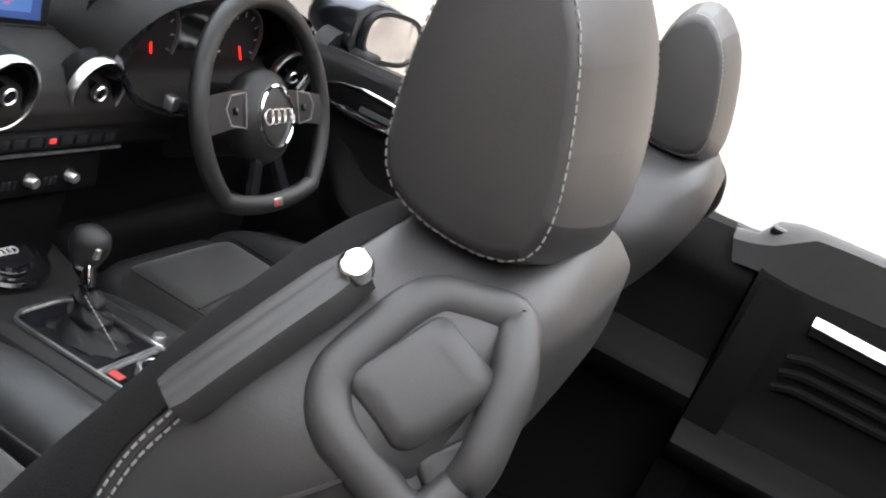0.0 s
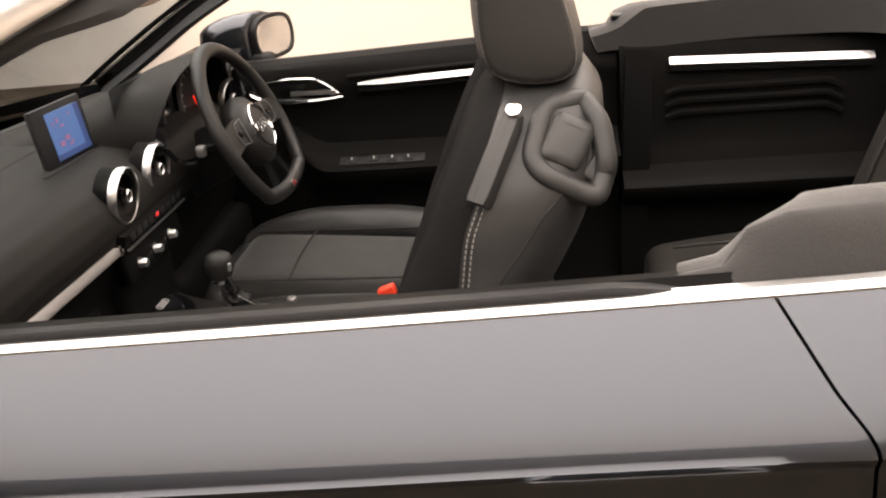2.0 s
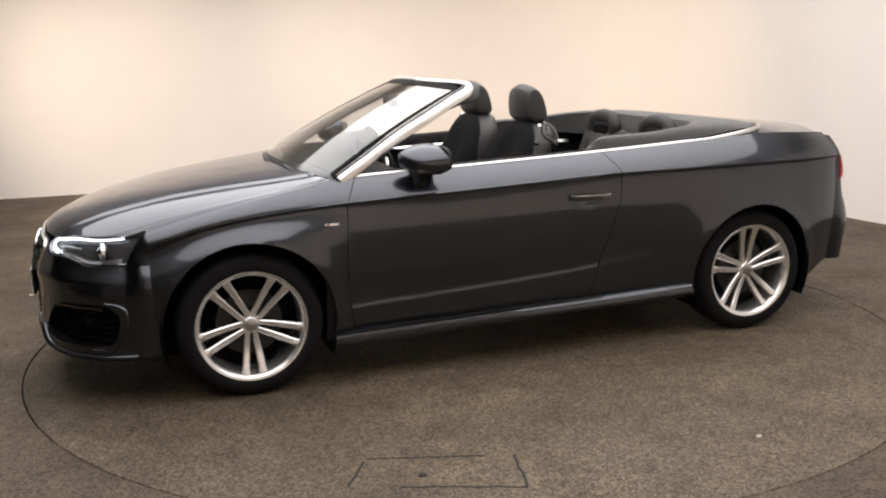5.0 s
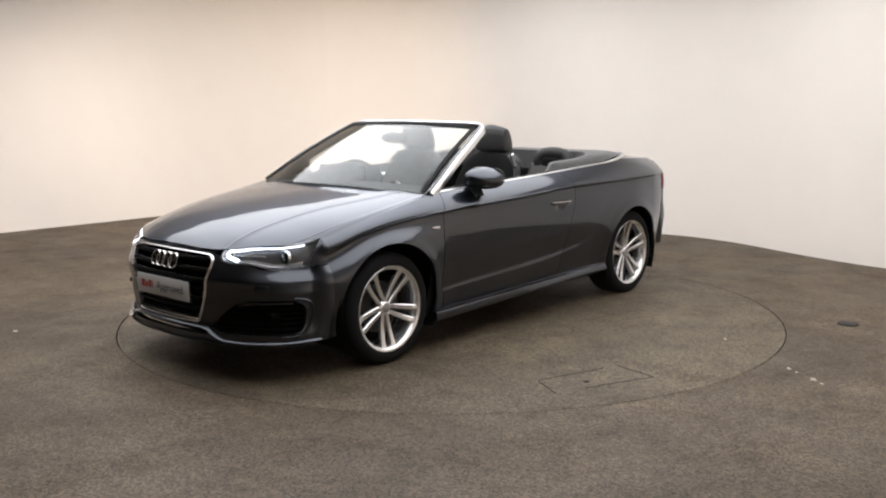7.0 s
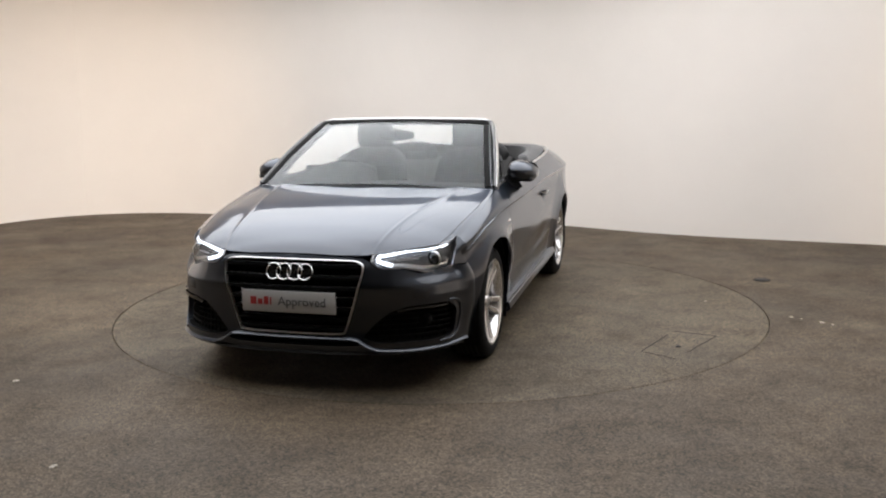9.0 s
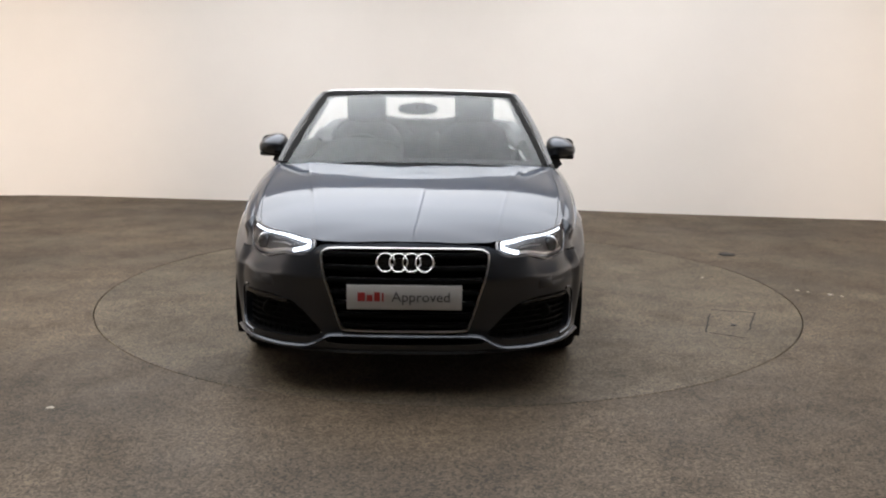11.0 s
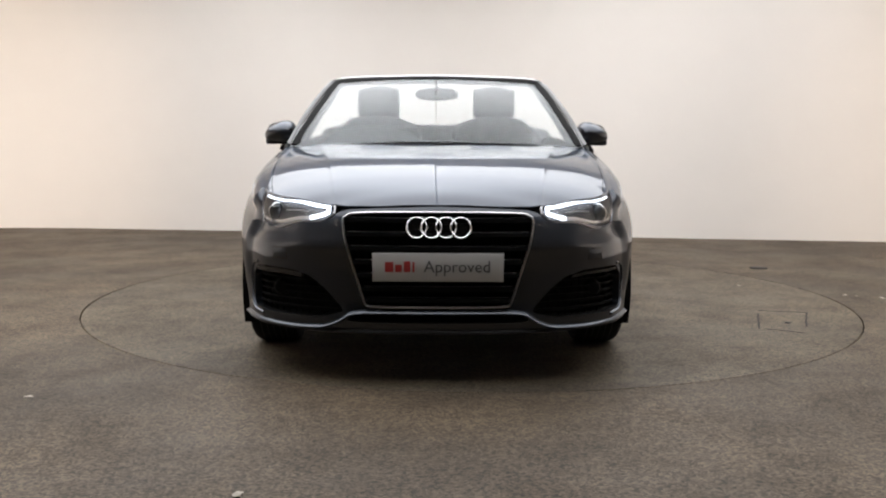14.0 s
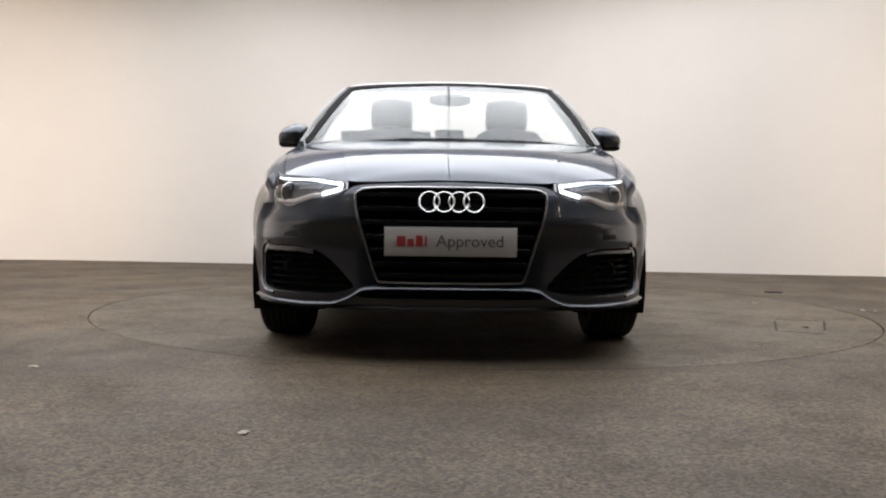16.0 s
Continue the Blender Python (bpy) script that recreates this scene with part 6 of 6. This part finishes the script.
for x in (-.235, -.47):
    m = Matrix.Translation((x, -.522, .945))
    part("dial_ring", lathe([(.062, -.004), (.064, .006), (.067, .006), (.069, -.004)], 40, "y", m=m), M_ALLOYD, dash, "round dial ring")
    part("dial_face", lathe([(0.0, .001), (.062, .001)], 40, "y", m=m), M_BLACK, dash)
    for k in range(11):
        an = radians(225 - k * 27)
        part("dial_tick", rbox(.009, .0015, .002, .0003, 1, m=m @ Matrix.Rotation(-an, 4, "Y") @ Matrix.Translation((.052, .003, 0))), M_PALE, dash)
    part("needle", rbox(.05, .002, .005, .0008, 1, m=m @ Matrix.Rotation(radians(-248 if x > -.3 else -235), 4, "Y") @ Matrix.Translation((.03, .006, 0))), M_NEEDLE, dash, "lit red needle")
part("trip_display", rbox(.085, .002, .075, .002, 1, m=Matrix.Translation((-.152, -.520, .945))), M_SOFT, dash)

# ---------- steering wheel ----------
SW = Matrix.Translation((-.343, -.350, .893)) @ Matrix.Rotation(radians(24), 4, "X")


def wheel_rim(a):
    r = .178
    x, z = r * math.cos(a), r * math.sin(a)
    if z < -.125:
        z = -.125 - (-.125 - z) * .35
        x *= 1.04
    return SW @ Vector((x, 0, z))


rimpts = [wheel_rim(a) for a in spaced(0, 2 * math.pi, 73)[:-1]]
sw_n = SW.to_3x3() @ Vector((0, 1, 0))
steer = part("steering_wheel", sweep(rimpts, [(.0155 * math.cos(q), .0140 * math.sin(q)) for q in spaced(0, 2 * math.pi, 17)[:-1]], up=tuple(sw_n), closed=True), M_STEER, car, "flat-bottomed black leather steering wheel")
bm = lathe([(0.0, .022), (.03, .021), (.055, .016), (.072, .004), (.078, -.012), (.07, -.035), (.05, -.05)], 40, "y", m=SW @ Matrix.Translation((0, .0, -.005)))
part("hub", bm, M_STEER, steer, "padded airbag hub")
part("hub_ring", lathe([(.046, .0195), (.0475, .0225), (.0505, .021), (.051, .0165)], 40, "y", m=SW @ Matrix.Translation((0, .0, -.005))), M_CHROME, steer, "chrome emblem surround")
for i in range(4):
    m = SW @ Matrix.Translation((-.027 + .018 * i, .021, -.005))
    part("emblem_ring", lathe([(.0108, 0), (.0114, .002), (.0128, .002), (.0132, 0)], 24, "y", m=m), M_CHROME, steer, "small chrome ring")
for sx in (-1, 1):
    pts = [SW @ Vector((sx * x, .0 + dy, z)) for x, dy, z in ((.06, -.005, .012), (.10, -.006, .010), (.14, -.004, .006), (.168, -.002, .002))]
    part("spoke", sweep(pts, [(-.008, -.030), (.008, -.028), (.010, 0), (.008, .024), (-.008, .026)], up=tuple(SW.to_3x3() @ Vector((0, 0, 1)))), M_STEER, steer)
    key = [SW @ Vector((sx * x, .012, z)) for x, z in ((.075, .034), (.115, .030), (.128, .010), (.118, -.014), (.078, -.020))]
    part("key_surround", sweep(key, [(-.0011, -.0011), (.0011, -.0011), (.0011, .0011), (-.0011, .0011)], up=tuple(sw_n), closed=True), M_ALLOYD, steer, "bright switch surround")
    part("thumb_wheel", rbox(.006, .008, .012, .002, 2, m=SW @ Matrix.Translation((sx * .10, .009, .006))), M_GLOSS, steer)
    low = [SW @ Vector((sx * x, -.004, z)) for x, z in ((.022, -.06), (.036, -.10), (.05, -.135))]
    part("lower_spoke", sweep(low, [(-.011, -.006), (.011, -.006), (.011, .004), (-.011, .004)], up=tuple(sw_n)), M_GLOSS, steer)
part("wheel_badge", rbox(.026, .004, .014, .002, 2, m=SW @ Matrix.Translation((0, .014, -.142))), M_SATIN, steer, "small trim badge")
part("badge_insert", rbox(.009, .002, .012, .0005, 1, m=SW @ Matrix.Translation((.007, .0165, -.142))), M_REDINK, steer)
part("rim_seam", tube([wheel_rim(radians(145)) + (SW.to_3x3() @ Vector((.0172 * math.cos(q) * math.cos(radians(145)), .0152 * math.sin(q), .0172 * math.cos(q) * math.sin(radians(145))))) for q in spaced(0, 2 * math.pi, 17)[:-1]], .0012, 5, closed=True), M_GAP, steer)
part("steering_column", lathe([(.055, .10), (.06, .0), (.065, -.12)], 20, "y", m=SW @ Matrix.Translation((0, -.10, -.01))), M_BLACK, steer)
for sx, c in ((-1, 1), (1, 1)):
    part("stalk", sweep([SW @ Vector((sx * .05, -.06, .0)), SW @ Vector((sx * .11, -.055, .012)), SW @ Vector((sx * .165, -.05, .02))], [(-.008, -.006), (.008, -.006), (.008, .006), (-.008, .006)]), M_BLACK, steer)
    part("stalk_end", rbox(.018, .018, .022, .004, 2, m=Matrix.Translation(SW @ Vector((sx * .172, -.05, .021)))), M_SATIN, steer)

# ---------- centre console ----------
def con_at(y, v):
    pro = [(.122, .36), (.118, .54), (.114, .592), (.104, .610), (.085, .614), (0.015, .616), (-.06, .614), (-.09, .610), (-.108, .592), (-.116, .54), (-.12, .36)]
    i = v * (len(pro) - 1)
    k = min(len(pro) - 2, int(i))
    t = i - k
    up = .02 * sstep(-.40, -.56, y)
    wide = 1 + .32 * sstep(-.38, -.52, y)
    x = lerp(pro[k][0], pro[k + 1][0], t)
    return Vector((.015 + (x - .015) * wide, y, lerp(pro[k][1], pro[k + 1][1], t) + (up if lerp(pro[k][1], pro[k + 1][1], t) > .5 else 0)))


bm = grid(lambda y, v: con_at(y, v), spaced(-.58, .30, 40), spaced(0, 1, 51))
face_to(bm, (.015, -.1, .3))
con = part("centre_console", bm, M_CONSOLE, car, "black centre console with gear lever")
part("console_end", rbox(.24, .02, .26, .008, 2, m=Matrix.Translation((.015, .30, .48))), M_CONSOLE, con)
part("console_lid", rbox(.215, .26, .035, .014, 4, m=Matrix.Translation((.015, .13, .628))), M_LEATHER, con, "padded armrest lid")
fr = smooth_poly([(.078, -.362), (.078, -.17), (.058, -.132), (-.012, -.130), (-.040, -.165), (-.046, -.362), (-.02, -.376), (.055, -.376)], 3, .22)
part("shift_surround", sweep([Vector((x, y, .6185)) for x, y in fr], [(-.0022, -.003), (.0022, -.003), (.0022, .002), (-.0022, .002)], closed=True), M_SATIN, con, "slim chrome surround")
part("surround_bar", sweep([Vector((.077, -.222, .6185)), Vector((-.044, -.222, .6185))], [(-.0025, -.003), (.0025, -.003), (.0025, .003), (-.0025, .003)]), M_SATIN, con)
bm = bmesh.new()
bm.faces.new([bm.verts.new((x, y, .6175)) for x, y in fr])
face_to(bm, (0, -.2, 0))
part("shift_plate", bm, M_GLOSS, con)
bm = bmesh.new()
rings = []
for t in spaced(0, 1, 24):
    c = Vector((.016, -.29, .617)).lerp(Vector((.002, -.325, .672)), t)
    hw, hl = (lerp(.044, .0125, t ** .38) + .003 * math.sin(t * 19), lerp(.058, .0125, t ** .42) + .003 * math.sin(t * 19))
    rings.append([bm.verts.new(c + Vector((hw * math.copysign(abs(math.cos(q)) ** .7, math.cos(q)), hl * math.copysign(abs(math.sin(q)) ** .7, math.sin(q)), .0025 * math.sin(5 * q + t * 14)))) for q in spaced(0, 2 * math.pi, 41)[:-1]])
for p, q in zip(rings, rings[1:]):
    for j in range(40):
        bm.faces.new((p[j], p[(j + 1) % 40], q[(j + 1) % 40], q[j]))
face_to(bm, (.01, -.30, .60))
part("lever_gaiter", bm, M_GAITER, con, "creased leather lever gaiter")
part("lever_gaiter_stitching", stitches([Vector((.016 + .010, -.24 - .07 * t, .625 + .045 * t)) for t in spaced(0, 1, 20)], lambda p: Vector((0, .6, 1)), .005, .007, .001), M_THREAD, con)
part("gear_lever", tube([Vector((.002, -.325, .668)), Vector((-.004, -.340, .702))], .010, 14), M_GLOSS, con)
m = Matrix.Translation((-.006, -.347, .717)) @ Matrix.Scale(1.12, 4)
part("gear_knob", lathe([(.012, -.026), (.018, -.018), (.0235, -.004), (.0245, .006), (.021, .018), (.011, .025), (0.0, .0265)], 28, "z", m=m), M_STEER, con, "leather gear knob")
part("knob_trim", lathe([(.0125, -.028), (.0155, -.026), (.0155, -.021), (.0125, -.019)], 28, "z", m=m), M_CHROME, con, "chrome knob collar")
part("lever_trim", tube([Vector((.012, -.318, .662)), Vector((.0085, -.322, .680)), Vector((.0045, -.331, .698))], .0026, 8), M_CHROME, con, "bright line down the lever")
part("knob_button", rbox(.008, .012, .014, .002, 2, m=m @ Matrix.Translation((.010, .018, .002))), M_SATIN, con)
part("control_dial", lathe([(.026, -.002), (.026, .009), (.0245, .012), (.0215, .0125), (.020, .0105), (0.0, .0105)], 40, "z", m=Matrix.Translation((.018, -.180, .618))), M_SATIN, con, "satin control dial")
part("dial_top", lathe([(.0202, .0115), (.016, .0125), (0.0, .0128)], 32, "z", m=Matrix.Translation((.018, -.180, .618))), M_GLOSS, con)
part("volume_knob", lathe([(.0095, 0), (.0095, .012), (.008, .014), (0.0, .014)], 20, "z", m=Matrix.Translation((-.056, -.236, .613))), M_SATIN, con, "small satin volume knob")
part("red_key", rbox(.014, .020, .003, .001, 1, m=Matrix.Translation((.062, -.205, .619))), M_REDINK, con)
for x, y in ((.062, -.18), (.060, -.158), (-.02, -.158), (-.028, -.20), (.02, -.142)):
    part("console_key", rbox(.016, .013, .003, .001, 1, m=Matrix.Translation((x, y, .619))), M_BLACK, con)
for x in (.024, .060):
    part("switch_pad", rbox(.032, .036, .004, .002, 2, m=Matrix.Translation((x, -.100, .616))), M_VOID, con)
part("switch_strip", rbox(.078, .003, .004, .001, 1, m=Matrix.Translation((.042, -.078, .617))), M_CHROME, con)
for x in (.024, .060):
    part("pull_switch", rbox(.026, .022, .006, .002, 2, m=Matrix.Translation((x, -.062, .616))), M_BLACK, con)
    part("switch_mark", rbox(.008, .003, .001, .0003, 1, m=Matrix.Translation((x, -.062, .6195))), M_PALE, con)
part("console_joint", rbox(.20, .004, .004, .001, 1, m=Matrix.Translation((.015, -.028, .6145))), M_GAP, con)
# cup holder with a lid
part("cup_tray", lathe([(.072, .012), (.068, .016), (.064, .008), (0.0, .004)], 40, "z", m=Matrix.Translation((.006, -.478, .630)) @ Matrix.Rotation(radians(-12), 4, "X")), M_GLOSS, con, "gloss black cup tray")
part("tray_puck", lathe([(.042, .0), (.044, .012), (.040, .017), (0.0, .018)], 36, "z", m=Matrix.Translation((.012, -.470, .638)) @ Matrix.Rotation(radians(-12), 4, "X")), M_GLOSS, con, "round holder with bright rim")
part("puck_rim", sweep([Matrix.Translation((.012, -.470, .638)) @ Matrix.Rotation(radians(-12), 4, "X") @ Vector((.0445 * math.cos(q), .0445 * math.sin(q), .006)) for q in spaced(radians(20), radians(170), 24)], [(-.002, -.005), (.002, -.005), (.002, .005), (-.002, .005)]), M_CHROME, con)
for i in range(4):
    part("emblem_ring", lathe([(.005, 0), (.0055, .0015), (.0068, .0015), (.007, 0)], 20, "z", m=Matrix.Translation((.012, -.470, .638)) @ Matrix.Rotation(radians(-12), 4, "X") @ Matrix.Translation((-.014 + .009 * i, .006, .0175))), M_PALE, con)
# driver's footrest edge and lower dash, painted near black for footwell shade
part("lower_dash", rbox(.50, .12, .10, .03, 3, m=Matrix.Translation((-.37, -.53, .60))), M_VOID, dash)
part("glovebox", rbox(.50, .03, .15, .015, 3, m=Matrix.Translation((.42, -.513, .66)) @ Matrix.Rotation(radians(-6), 4, "X")), M_VOID, dash, "glovebox lid painted dark for footwell shade")
